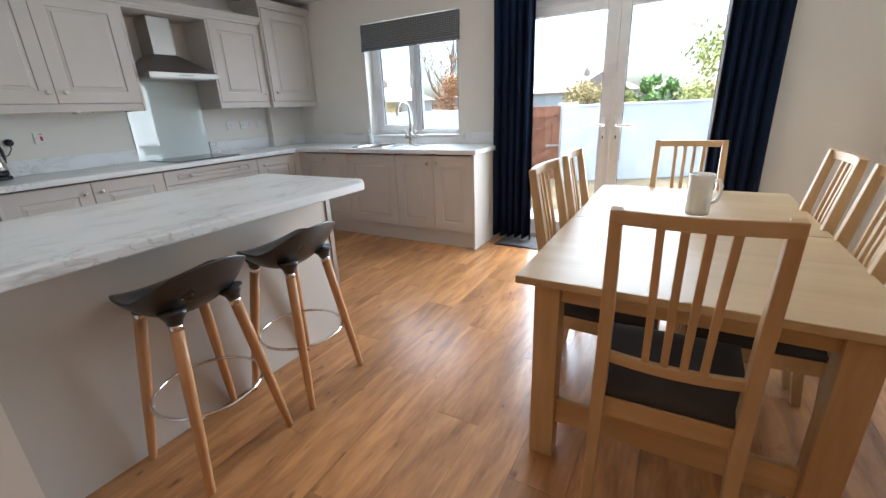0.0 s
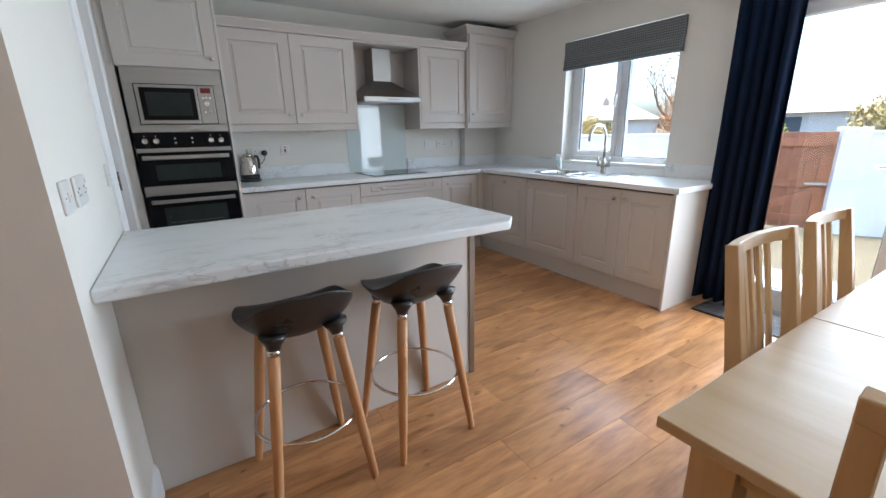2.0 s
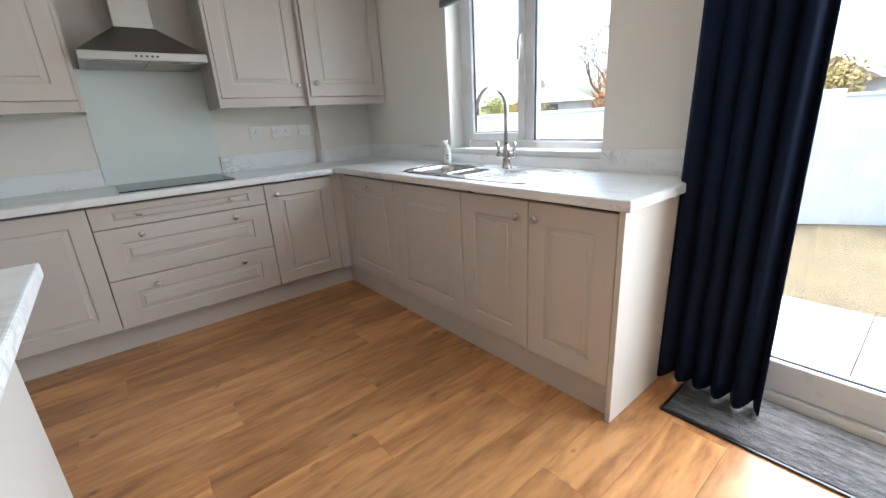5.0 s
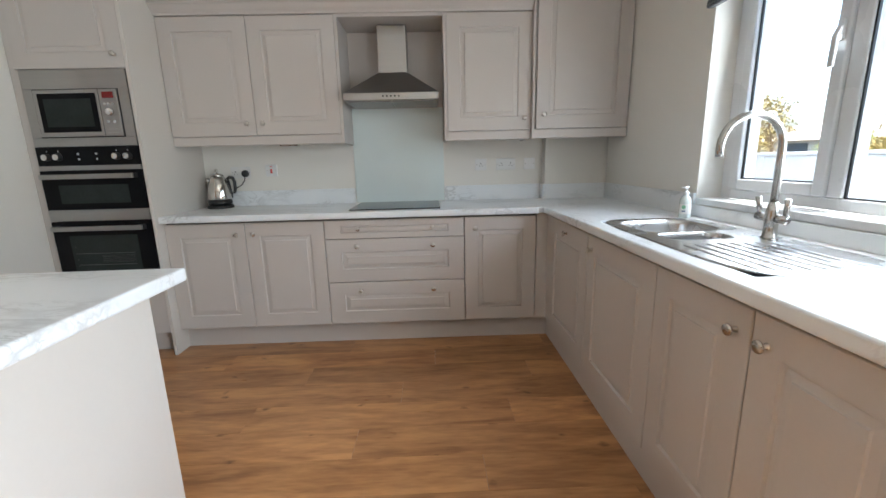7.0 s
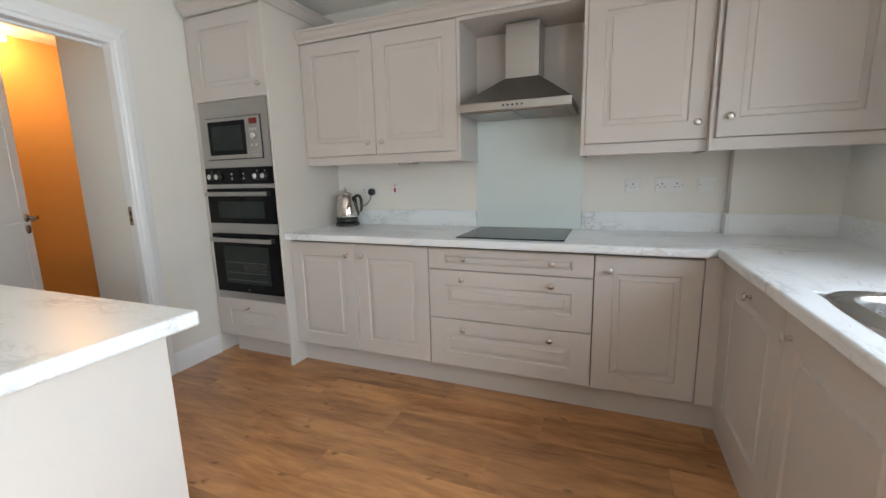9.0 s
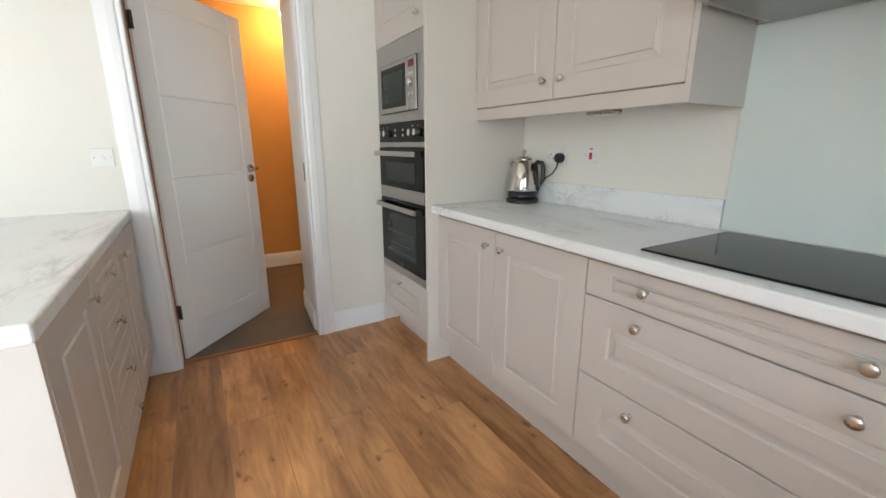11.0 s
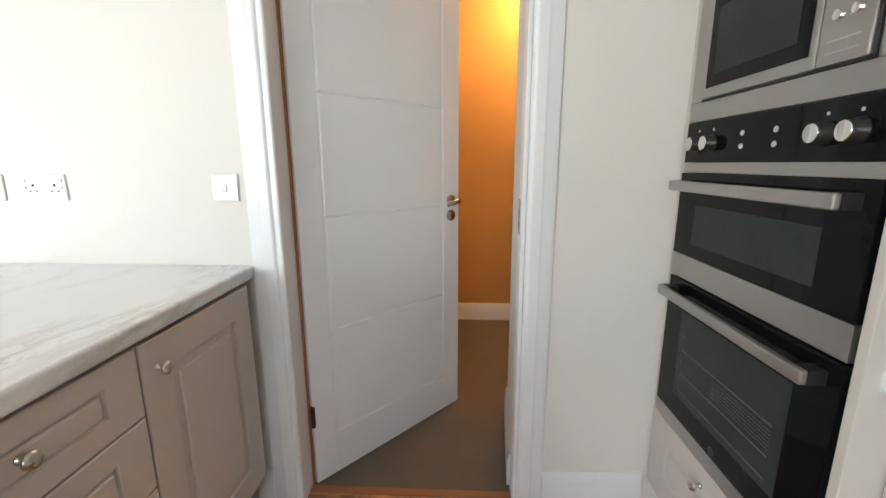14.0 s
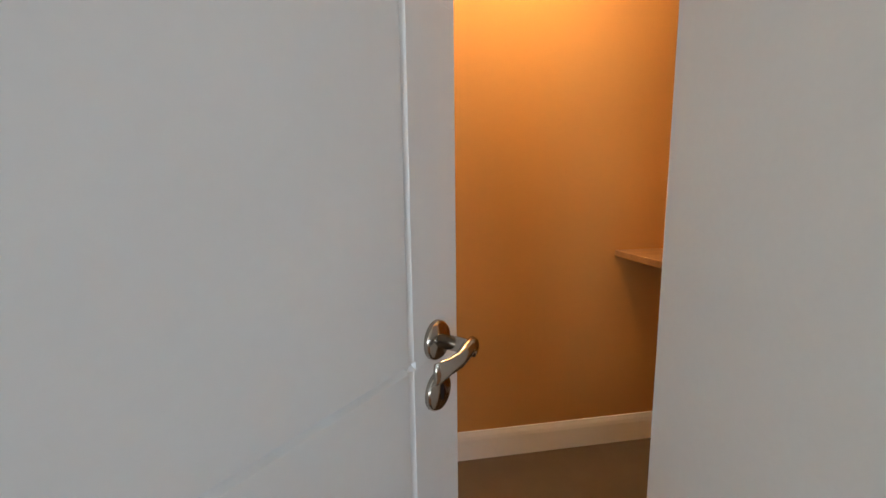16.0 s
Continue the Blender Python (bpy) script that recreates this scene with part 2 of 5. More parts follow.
CHROME = material("polished chrome", (0.78, 0.78, 0.78), 0.08, 1.0, var=0.03, bump=0.0, rough_var=0.03)
NICKEL = material("brushed nickel", (0.58, 0.55, 0.51), 0.28, 1.0, var=0.06, scale=30, fine=300, bump=0.03)
STEEL = material("brushed stainless steel", (0.43, 0.42, 0.405), 0.36, 1.0, var=0.05, scale=2, fine=25, bump=0.0, stretch=(1, 1, 14))
# Darker copy of the steel; on the hood its tone stands in for shade.
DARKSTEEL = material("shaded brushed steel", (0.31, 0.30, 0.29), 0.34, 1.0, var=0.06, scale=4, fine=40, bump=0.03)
KETTLESTEEL = material("polished kettle steel", (0.60, 0.575, 0.54), 0.1, 1.0, var=0.03, bump=0.0, rough_var=0.03)
TAPSTEEL = material("brushed tap steel", (0.50, 0.49, 0.47), 0.2, 1.0, var=0.05, scale=20, fine=200, bump=0.01)
SINKSTEEL = material("sink steel", (0.58, 0.58, 0.58), 0.27, 1.0, var=0.05, scale=6, fine=160, bump=0.02)
BLACKGLASS = material("black oven glass", (0.006, 0.006, 0.007), 0.07, var=0.1, bump=0.0, rough_var=0.02)
OVENPANE = material("smoked oven window", (0.028, 0.034, 0.032), 0.08, var=0.2, scale=5, bump=0.0, rough_var=0.02)
BLACK = material("black plastic", (0.014, 0.014, 0.015), 0.35, var=0.1, bump=0.02)
SPLASH = material("pale blue painted glass", (0.69, 0.77, 0.765), 0.04, var=0.015, scale=1.0, bump=0.0, coat=0.5, rough_var=0.02)
SOCKET = material("white socket plastic", (0.76, 0.76, 0.75), 0.3, var=0.01, bump=0.0)
RED = material("red rocker", (0.5, 0.02, 0.02), 0.35, var=0.03, bump=0.0)
REDDISPLAY = material("dark red display", (0.16, 0.012, 0.012), 0.15, var=0.05, bump=0.0)
NAVY = material("navy velvet curtain", (0.0045, 0.0105, 0.030), 0.85, var=0.25, scale=5, fine=260, bump=0.25, dist=0.002, stretch=(1, 1, 0.4))
MAT = material("grey flecked mat", (0.075, 0.072, 0.075), 0.95, var=0.75, scale=45, fine=160, bump=1.0, dist=0.01, stretch=(0.4, 1.5, 1))
CARPET = material("taupe carpet", (0.148, 0.116, 0.09), 0.95, var=0.14, scale=5, fine=420, bump=0.6, dist=0.004)
CERAMIC = material("white glazed ceramic", (0.80, 0.80, 0.78), 0.15, var=0.02, bump=0.0)
SOAPBLUE = material("pale blue soap plastic", (0.55, 0.70, 0.78), 0.2, var=0.05, bump=0.0)
SOAPCLEAR = material("pale clear soap plastic", (0.62, 0.68, 0.66), 0.15, var=0.05, bump=0.0)
SOAPMARK = material("dark blue label print", (0.05, 0.10, 0.20), 0.4, var=0.05, bump=0.0)
SOAPLABEL = material("soap label green", (0.22, 0.50, 0.30), 0.4, var=0.05, bump=0.0)
RAWWOOD = material("bare timber edge", (0.33, 0.13, 0.05), 0.6, var=0.1, bump=0.05)
for smoked in (BLACKGLASS, OVENPANE, NAVY):
    smoked.node_tree.nodes["Principled BSDF"].inputs["Specular IOR Level"].default_value = 0.14
SPLASH.node_tree.nodes["Principled BSDF"].inputs["Coat Roughness"].default_value = 0.01
PANE = glass("window pane", (0.80, 0.82, 0.82))
LEVERSTEEL = material("satin bronze nickel", (0.42, 0.38, 0.33), 0.16, 1.0, var=0.05, bump=0.0, rough_var=0.03)
# Timber brown taken almost to black, so the hole's shade is in the colour.
BOLTSHADE = material("timber darkened as bolt hole shade", (0.045, 0.018, 0.008), 0.8, var=0.15, scale=60, bump=0.05)
KEEPBRASS = material("worn brass keep", (0.42, 0.28, 0.11), 0.35, 1.0, var=0.15, scale=40, bump=0.0)
HINGE = material("dark bronze hinge", (0.07, 0.065, 0.06), 0.4, 1.0, var=0.1, bump=0.0)
RACKGREY = material("shaded oven rack", (0.10, 0.10, 0.10), 0.4, var=0.05, bump=0.0)
OVENGREY = material("oven symbol grey", (0.5, 0.5, 0.5), 0.4, var=0.02, bump=0.0)
BLOCK = material("white painted block", (0.61, 0.60, 0.58), 0.8, var=0.05, scale=2, fine=70, bump=0.4, dist=0.006, rnd=0.03)
RENDER = material("white garden wall mortar", (0.62, 0.62, 0.60), 0.85, var=0.06, scale=2, fine=60, bump=0.4)
GRAVEL = material("dry grass and gravel", (0.12, 0.09, 0.048), 0.95, var=0.3, scale=2.2, fine=55, bump=0.9, dist=0.03)
SLAB = material("pale paving slab", (0.40, 0.39, 0.375), 0.85, var=0.08, scale=3, fine=90, bump=0.3, rnd=0.05)
ROOF = material("brown roof tile", (0.27, 0.22, 0.18), 0.85, var=0.15, scale=1.5, fine=20, bump=0.3)
HOUSEWALL = material("pale house render", (0.42, 0.40, 0.37), 0.85, var=0.06, scale=1, fine=30, bump=0.2)
BRICKRED = material("red brick gable", (0.30, 0.22, 0.18), 0.85, var=0.15, scale=2, fine=20, bump=0.3)
DARKPANE = material("dark far window", (0.06, 0.07, 0.08), 0.1, var=0.1, bump=0.0)
BARK = material("grey brown bark", (0.20, 0.125, 0.075), 0.9, var=0.2, scale=6, fine=60, bump=0.5)
LEAFGREEN = material("conifer green", (0.11, 0.19, 0.04), 0.7, var=0.4, scale=5, fine=30, bump=0.0, rnd=0.2)
LEAFLIME = material("light hedge green", (0.24, 0.245, 0.065), 0.7, var=0.4, scale=5, fine=30, bump=0.0, rnd=0.2)
LEAFORANGE = material("rust autumn leaf", (0.33, 0.14, 0.04), 0.7, var=0.4, scale=5, fine=30, bump=0.0, rnd=0.2)
LEAFYELLOW = material("dry yellow leaf", (0.32, 0.23, 0.06), 0.7, var=0.4, scale=5, fine=30, bump=0.0, rnd=0.2)
BULBGLASS = glow("warm bulb", (1.0, 0.6, 0.25), 8)


def blind_cloth():
    """Grey cloth woven with small dark lozenges."""
    m = material("grey lozenge blind cloth", (0.16, 0.17, 0.175), 0.85, var=0.06, scale=4, fine=300, bump=0.2, dist=0.002)
    n, l = m.node_tree.nodes, m.node_tree.links
    b = n["Principled BSDF"]
    tc, mp, ck, mx = n.new("ShaderNodeTexCoord"), n.new("ShaderNodeMapping"), n.new("ShaderNodeTexChecker"), n.new("ShaderNodeMix")
    mp.inputs["Rotation"].default_value = (0, radians(45), 0)
    l.new(tc.outputs["Object"], mp.inputs[0])
    l.new(mp.outputs[0], ck.inputs["Vector"])
    ck.inputs["Scale"].default_value = 75
    mx.data_type = 'RGBA'
    mx.inputs["A"].default_value = (0.21, 0.225, 0.235, 1)
    mx.inputs["B"].default_value = (0.085, 0.09, 0.098, 1)
    l.new(ck.outputs["Fac"], mx.inputs["Factor"])
    l.new(mx.outputs["Result"], b.inputs["Base Color"])
    return m


BLIND = blind_cloth()

# ---- building helpers ----


def part(name, bm, mat, parent=None, label="", bevel=0.0, segs=2, smooth=False, m=None):
    """One mesh object from a bmesh, under a thing or part."""
    bmesh.ops.recalc_face_normals(bm, faces=bm.faces)
    me = bpy.data.meshes.new(name)
    bm.to_mesh(me)
    bm.free()
    me.materials.append(mat)
    if smooth:
        for p in me.polygons:
            p.use_smooth = True
    ob = new(name, me)
    if parent:
        ob.parent = parent
    if m is not None:
        ob.matrix_basis = m
    if label:
        tagged(ob, label)
    if bevel:
        mod = ob.modifiers.new("edge", 'BEVEL')
        mod.width, mod.segments, mod.limit_method, mod.angle_limit = bevel, segs, 'ANGLE', radians(40)
    return ob


def thing(name, label, category, m=None, group="", kind=""):
    ob = new(name)
    ob.empty_display_size = 0.05
    if m is not None:
        ob.matrix_basis = m
    return tagged(ob, label, category, group, kind)


def add_box(bm, x0, x1, y0, y1, z0, z1):
    v = [bm.verts.new((x, y, z)) for x in (x0, x1) for y in (y0, y1) for z in (z0, z1)]
    for f in ((0, 1, 3, 2), (4, 6, 7, 5), (0, 4, 5, 1), (2, 3, 7, 6), (0, 2, 6, 4), (1, 5, 7, 3)):
        bm.faces.new([v[i] for i in f])


def boxes(*dims):
    bm = bmesh.new()
    for d in dims:
        add_box(bm, *d)
    return bm


def beam(pts, w, d, axis_x=(1, 0, 0)):
    """A bar of rectangular section w by d swept along points."""
    bm = bmesh.new()
    rings = []
    pts = [Vector(p) for p in pts]
    for i, p in enumerate(pts):
        t = (pts[min(i + 1, len(pts) - 1)] - pts[max(i - 1, 0)]).normalized()
        a = Vector(axis_x)
        a = (a - t * a.dot(t)).normalized()
        b = t.cross(a)
        ww, dd = (w[i], d[i]) if isinstance(w, (list, tuple)) else (w, d)
        rings.append([bm.verts.new(p + a * ww / 2 * s + b * dd / 2 * q) for s, q in ((-1, -1), (1, -1), (1, 1), (-1, 1))])
    for r, s in zip(rings, rings[1:]):
        for k in range(4):
            bm.faces.new((r[k], r[(k + 1) % 4], s[(k + 1) % 4], s[k]))
    bm.faces.new(rings[0])
    bm.faces.new(rings[-1])
    return bm


def tube(pts, radius, n=12, bm=None, caps=True):
    """A round bar along points; radius a number or one for each point."""
    bm = bm or bmesh.new()
    pts = [Vector(p) for p in pts]
    rings = []
    prev = None
    for i, p in enumerate(pts):
        t = (pts[min(i + 1, len(pts) - 1)] - pts[max(i - 1, 0)]).normalized()
        a = prev or (Vector((0, 0, 1)) if abs(t.z) < 0.9 else Vector((1, 0, 0)))
        a = (a - t * a.dot(t)).normalized()
        prev = a
        b = t.cross(a)
        r = radius[i] if isinstance(radius, (list, tuple)) else radius
        rings.append([bm.verts.new(p + (a * math.cos(2 * math.pi * k / n) + b * math.sin(2 * math.pi * k / n)) * r) for k in range(n)])
    for r, s in zip(rings, rings[1:]):
        for k in range(n):
            bm.faces.new((r[k], r[(k + 1) % n], s[(k + 1) % n], s[k]))
    if caps:
        bm.faces.new(rings[0])
        bm.faces.new(rings[-1])
    return bm


def lathe(profile, n=24, bm=None, at=(0, 0, 0), axis='z'):
    """A turned shape from (radius, height) pairs."""
    bm = bm or bmesh.new()
    at = Vector(at)
    rings = []
    for r, h in profile:
        ring = []
        for k in range(n):
            c, s = math.cos(2 * math.pi * k / n) * max(r, 1e-4), math.sin(2 * math.pi * k / n) * max(r, 1e-4)
            ring.append(bm.verts.new(at + Vector((c, s, h) if axis == 'z' else (c, h, s))))
        rings.append(ring)
    for r, s in zip(rings, rings[1:]):
        for k in range(n):
            bm.faces.new((r[k], r[(k + 1) % n], s[(k + 1) % n], s[k]))
    bm.faces.new(rings[0])
    bm.faces.new(rings[-1])
    return bm


def ring_bar(radius, thick, z, n=40, k=10):
    bm = bmesh.new()
    loops = []
    for i in range(n):
        a = 2 * math.pi * i / n
        loops.append([bm.verts.new(((radius + thick * math.cos(2 * math.pi * j / k)) * math.cos(a), (radius + thick * math.cos(2 * math.pi * j / k)) * math.sin(a), z + thick * math.sin(2 * math.pi * j / k))) for j in range(k)])
    for i in range(n):
        for j in range(k):
            bm.faces.new((loops[i][j], loops[(i + 1) % n][j], loops[(i + 1) % n][(j + 1) % k], loops[i][(j + 1) % k]))
    return bm


def slab(xs, ys, z0, z1, skip=()):
    """A flat slab on a grid of cells, with cells left out for holes."""
    bm = bmesh.new()
    cells = [(i, j) for i in range(len(xs) - 1) for j in range(len(ys) - 1) if (i, j) not in skip]
    got = {}
    def vert(i, j, z):
        if (i, j, z) not in got:
            got[(i, j, z)] = bm.verts.new((xs[i], ys[j], z))
        return got[(i, j, z)]
    for i, j in cells:
        for z in (z0, z1):
            bm.faces.new([vert(*q, z) for q in ((i, j), (i + 1, j), (i + 1, j + 1), (i, j + 1))])
        for (a, b), nb in ((((i, j), (i + 1, j)), (i, j - 1)), (((i + 1, j), (i + 1, j + 1)), (i + 1, j)), (((i + 1, j + 1), (i, j + 1)), (i, j + 1)), (((i, j + 1), (i, j)), (i - 1, j))):
            if nb not in cells:
                bm.faces.new((vert(*a, z0), vert(*b, z0), vert(*b, z1), vert(*a, z1)))
    return bm


def prism(poly, z0, z1):
    bm = bmesh.new()
    a, b = [bm.verts.new((x, y, z0)) for x, y in poly], [bm.verts.new((x, y, z1)) for x, y in poly]
    bm.faces.new(a)
    bm.faces.new(b)
    for k in range(len(poly)):
        q = (k + 1) % len(poly)
        bm.faces.new((a[k], a[q], b[q], b[k]))
    return bm


def profile_run(profile, p0, p1, bm=None):
    """A moulding: (out, up) pairs carried from p0 to p1; out lies to the right of the way."""
    bm = bm or bmesh.new()
    p0, p1 = Vector(p0), Vector(p1)
    t = (p1 - p0).normalized()
    out = Vector((t.y, -t.x, 0))
    a = [bm.verts.new(p0 + out * o + Vector((0, 0, u))) for o, u in profile]
    b = [bm.verts.new(p1 + out * o + Vector((0, 0, u))) for o, u in profile]
    for k in range(len(profile)):
        q = (k + 1) % len(profile)
        bm.faces.new((a[k], a[q], b[q], b[k]))
    bm.faces.new(a)
    bm.faces.new(b)
    return bm


def front(x0, x1, z0, z1, kind):
    """A cabinet front with a sunk groove and a raised field; it faces -y, its back at y = 0."""
    bm = bmesh.new()
    t, e = 0.02, 0.0025
    w, h = x1 - x0, z1 - z0
    if kind == "door":
        ix, iz, jx, jz = 0.085, 0.085, 0.118, 0.118
    elif kind == "deep":
        ix, iz, jx, jz = 0.10, 0.085, 0.135, 0.118
    else:
        ix, iz, jx, jz = 0.085 if w < 0.6 else 0.10, h * 0.29, 0.10 if w < 0.6 else 0.115, h * 0.29 + 0.014
    rings = [(0, 0, 0), (0, 0, t - e), (e, e, t), (ix, iz, t), (ix + 0.004, iz + 0.004, t - 0.009), (ix + 0.010, iz + 0.010, t - 0.009), (jx - 0.003, jz - 0.003, t - 0.005), (jx, jz, t)]
    loops = [[bm.verts.new((x, -d, z)) for x, z in ((x0 + a, z0 + b), (x1 - a, z0 + b), (x1 - a, z1 - b), (x0 + a, z1 - b))] for a, b, d in rings]
    bm.faces.new(loops[0])
    for r, s in zip(loops, loops[1:]):
        for k in range(4):
            bm.faces.new((r[k], r[(k + 1) % 4], s[(k + 1) % 4], s[k]))
    bm.faces.new(loops[-1])
    return bm


KNOB = [(0.0085, 0.0), (0.0085, -0.003), (0.006, -0.005), (0.0058, -0.014), (0.009, -0.017), (0.0155, -0.0195), (0.0165, -0.0225), (0.0145, -0.0265), (0.008, -0.029), (0.0, -0.0295)]


def knob(x, z, parent):
    return part("knob", lathe(KNOB, 18, at=(x, -0.02, z), axis='y'), NICKEL, parent, "brushed nickel knob", smooth=True)


def cabinet(m, w, depth, z0, z1, fronts, label, category="cabinet", group="", sides=(0, 0), back=0.0):
    """A unit with its fronts; origin at the front's lower left on the floor, facing -y."""
    c = thing("cabinet", label, category, m, group)
    # The body's dark colour stands in for shadow behind the front gaps.
    part("body", boxes((0.001, w - 0.001, 0.008, depth, z0, z1)), GAPSHADE, c)
    for x0, x1, a, b, kind, knobs in fronts:
        door = part("door" if kind == "door" else "drawer", front(x0 + 0.0025, x1 - 0.0025, a + 0.0025, b - (0.013 if b > 0.85 else 0.0025), kind), STONE, c)
        for kx, kz in knobs:
            knob(kx, kz, door)
    return c


E_ROT, N_ROT, W_ROT = 90, 0, -90
H = 2.43
YD = -3.672  # the wall with the inner door, at its hinge side
LEAN = 0.043  # how far that wall runs out of square towards the oven housing
OX0, OX1 = 1.107, 1.872   # the door opening between its linings
SKEW = -0.004   # how far its stretch behind the breakfast bar runs out of square
XE = 5.45    # the wall beyond the dining table

# ---- large structure ----


def lean(ob):
    """Turn what stands in the inner door's wall out of square with it."""
    for v in ob.data.vertices:
        v.co.y += LEAN * (min(max(v.co.x, 0.8), OX1) - OX1)
    return ob


def wall(name, dims, label="plain cream painted wall", mat=None):
    return tagged(part(name, boxes(*dims), mat or WALL), label, "wall", kind="structure")


floor = tagged(part("floor", boxes((-0.3, XE + 0.3, -7.4, 0.30, -0.12, -0.012)), RENDER), "oak laminate plank floor with staggered joints", "floor", kind="structure")
tagged(part("ceiling", boxes((-1.45, XE + 0.2, -7.3, 0.30, H, H + 0.15)), CEIL), "plain white painted ceiling", "ceiling", kind="structure")
tagged(part("wall_west", boxes((-0.2, 0, -3.78, 0.28, 0, H), (0, 0.08, -0.47, 0, 0.91, 1.41)), WALL), "cream kitchen wall behind the hob", "wall", kind="structure")
wall("wall_north", [(0, 1.17, 0, 0.28, 0, H), (1.17, 2.30, 0, 0.28, 0, 0.985), (1.17, 2.30, 0, 0.28, 2.13, H), (2.30, 2.86, 0, 0.28, 0, H), (2.86, 4.60, 0, 0.28, 2.09, H), (4.60, XE, 0, 0.28, 0, H)], "cream wall with window and garden doors")
wall("wall_east", [(XE, XE + 0.2, -3.7, 0.28, 0, H)])
wall("wall_east_living", [(XE, XE + 0.2, -7.3, -3.7, 0, H)], "ochre painted living room wall", OCHRE)
lean(wall("wall_south", [(0, 0.8, YD - 0.15, YD, 0, H), (0.8, OX0 - 0.015, YD - 0.15, YD, 0, H), (OX0 - 0.015, OX1 + 0.015, YD - 0.12, YD, 2.045, H)], "cream wall with an inner doorway"))
tagged(part("wall_south_bar", prism([(OX1 + 0.015, YD), (OX1 + 0.015, YD - 0.12), (2.97, YD - 0.165), (2.97, YD + SKEW * 1.06)], 0, H), WALL), "cream wall behind the breakfast bar", "wall", kind="structure")
wall("wall_living_west", [(2.85, 2.97, -6.85, YD - 0.165, 0, H)])
wall("wall_living_south", [(2.85, 5.17, -7.0, -6.82, 0, H), (5.17, XE, -7.0, -6.32, 0, H)], "ochre painted wall with a projecting chimney breast", OCHRE)
tagged(part("wall_hall_side", prism([(0.92, -4.272), (1.066, -4.272), (OX0 - 0.001, YD - 0.0895), (0.92, YD - 0.0895)], 0, H), WALL), "plain cream painted wall", "wall", kind="structure")
wall("wall_hall_south", [(-1.3, 2.85, -5.68, -5.53, 0, H)], "ochre painted hall wall", OCHRE)
wall("wall_hall_west", [(-1.42, -1.3, -5.6, -4.2, 0, H)], "ochre painted hall wall", OCHRE)
wall("wall_hall_north", [(-1.3, 0.92, -4.272, -4.15, 0, H)])
tagged(part("hall_carpet", boxes((-1.3, 2.85, -5.53, YD - 0.07, -0.01, 0.006)), CARPET), "taupe short pile carpet in the hall", "carpet", kind="structure")
tagged(part("threshold_strip", boxes((OX0, OX1, YD - 0.075, YD - 0.045, -0.005, 0.009)), RAWWOOD, bevel=0.003), "narrow brown wooden threshold strip", "threshold", kind="structure")

SKIRT = [(0, 0), (0.013, 0), (0.013, 0.098), (0.011, 0.114), (0.007, 0.128), (0.005, 0.136), (0, 0.138)]
baseboard = thing("baseboard", "white moulded skirting board", "skirting", kind="structure")


def skirting(p0, p1):
    part("skirting", profile_run(SKIRT, p0, p1), WHITE, baseboard)


skirting((OX0 - 0.107, YD - 0.038, 0), (0.64, YD - 0.047, 0))
skirting((2.04, YD - 0.001, 0), (OX1 + 0.107, YD - 0.001, 0))
skirting((2.97, YD + SKEW * 1.06, 0), (2.60, YD + SKEW * 0.69, 0))
skirting((2.97, -6.8, 0), (2.97, YD - 0.029, 0))
skirting((1.066, -4.272, 0.006), (OX0 - 0.003, YD - 0.11, 0.006))
skirting((2.84, -5.53, 0.006), (-1.3, -5.53, 0.006))
skirting((XE, 0, 0), (XE, -6.3, 0))
skirting((4.66, 0, 0), (XE, 0, 0))

# ---- inner door and its frame ----
ARCH = [(0, 0), (0, 0.010), (0.004, 0.014), (0.012, 0.014), (0.016, 0.009), (0.022, 0.009), (0.026, 0.015), (0.031, 0.018), (0.060, 0.018), (0.068, 0.016), (0.098, 0.011), (0.106, 0.009), (0.106, 0)]
door_frame = thing("door_frame", "white moulded door lining and architrave", "door frame", kind="structure")


def upright(name, x, sx, z1):
    bm = bmesh.new()
    a = [bm.verts.new((x + sx * o, YD + d, 0.0)) for o, d in ARCH]
    b = [bm.verts.new((x + sx * o, YD + d, z1 + o)) for o, d in ARCH]
    for k in range(len(ARCH)):
        q = (k + 1) % len(ARCH)
        bm.faces.new((a[k], a[q], b[q], b[k]))
    bm.faces.new(a)
    bm.faces.new(b)
    lean(part(name, bm, WHITE, door_frame))


upright("architrave", OX0, -1, 2.03)
upright("architrave", OX1, 1, 2.03)
bm = bmesh.new()
ra = [bm.verts.new((OX0 - o, YD + d, 2.03 + o)) for o, d in ARCH]
rb = [bm.verts.new((OX1 + o, YD + d, 2.03 + o)) for o, d in ARCH]
for k in range(len(ARCH)):
    q = (k + 1) % len(ARCH)
    bm.faces.new((ra[k], ra[q], rb[q], rb[k]))
lean(part("architrave", bm, WHITE, door_frame))
lean(part("lining", boxes((OX0 - 0.015, OX0, YD - 0.0555, YD - 0.0005, 0.0, 2.03), (OX1, OX1 + 0.015, YD - 0.12, YD - 0.0005, 0.0, 2.03), (OX0 - 0.015, OX1 + 0.015, YD - 0.12, YD - 0.0005, 2.03, 2.045)), WHITE, door_frame))
lean(part("door_stop", boxes((OX0 + 0.003, OX1 - 0.009, YD - 0.086, YD - 0.054, 2.018, 2.03)), WHITE, door_frame, bevel=0.001))
part("hinge_edge", boxes((OX1 - 0.008, OX1 - 0.001, YD - 0.090, YD - 0.078, 0.0, 2.03)), RAWWOOD, door_frame, "bare timber edge")
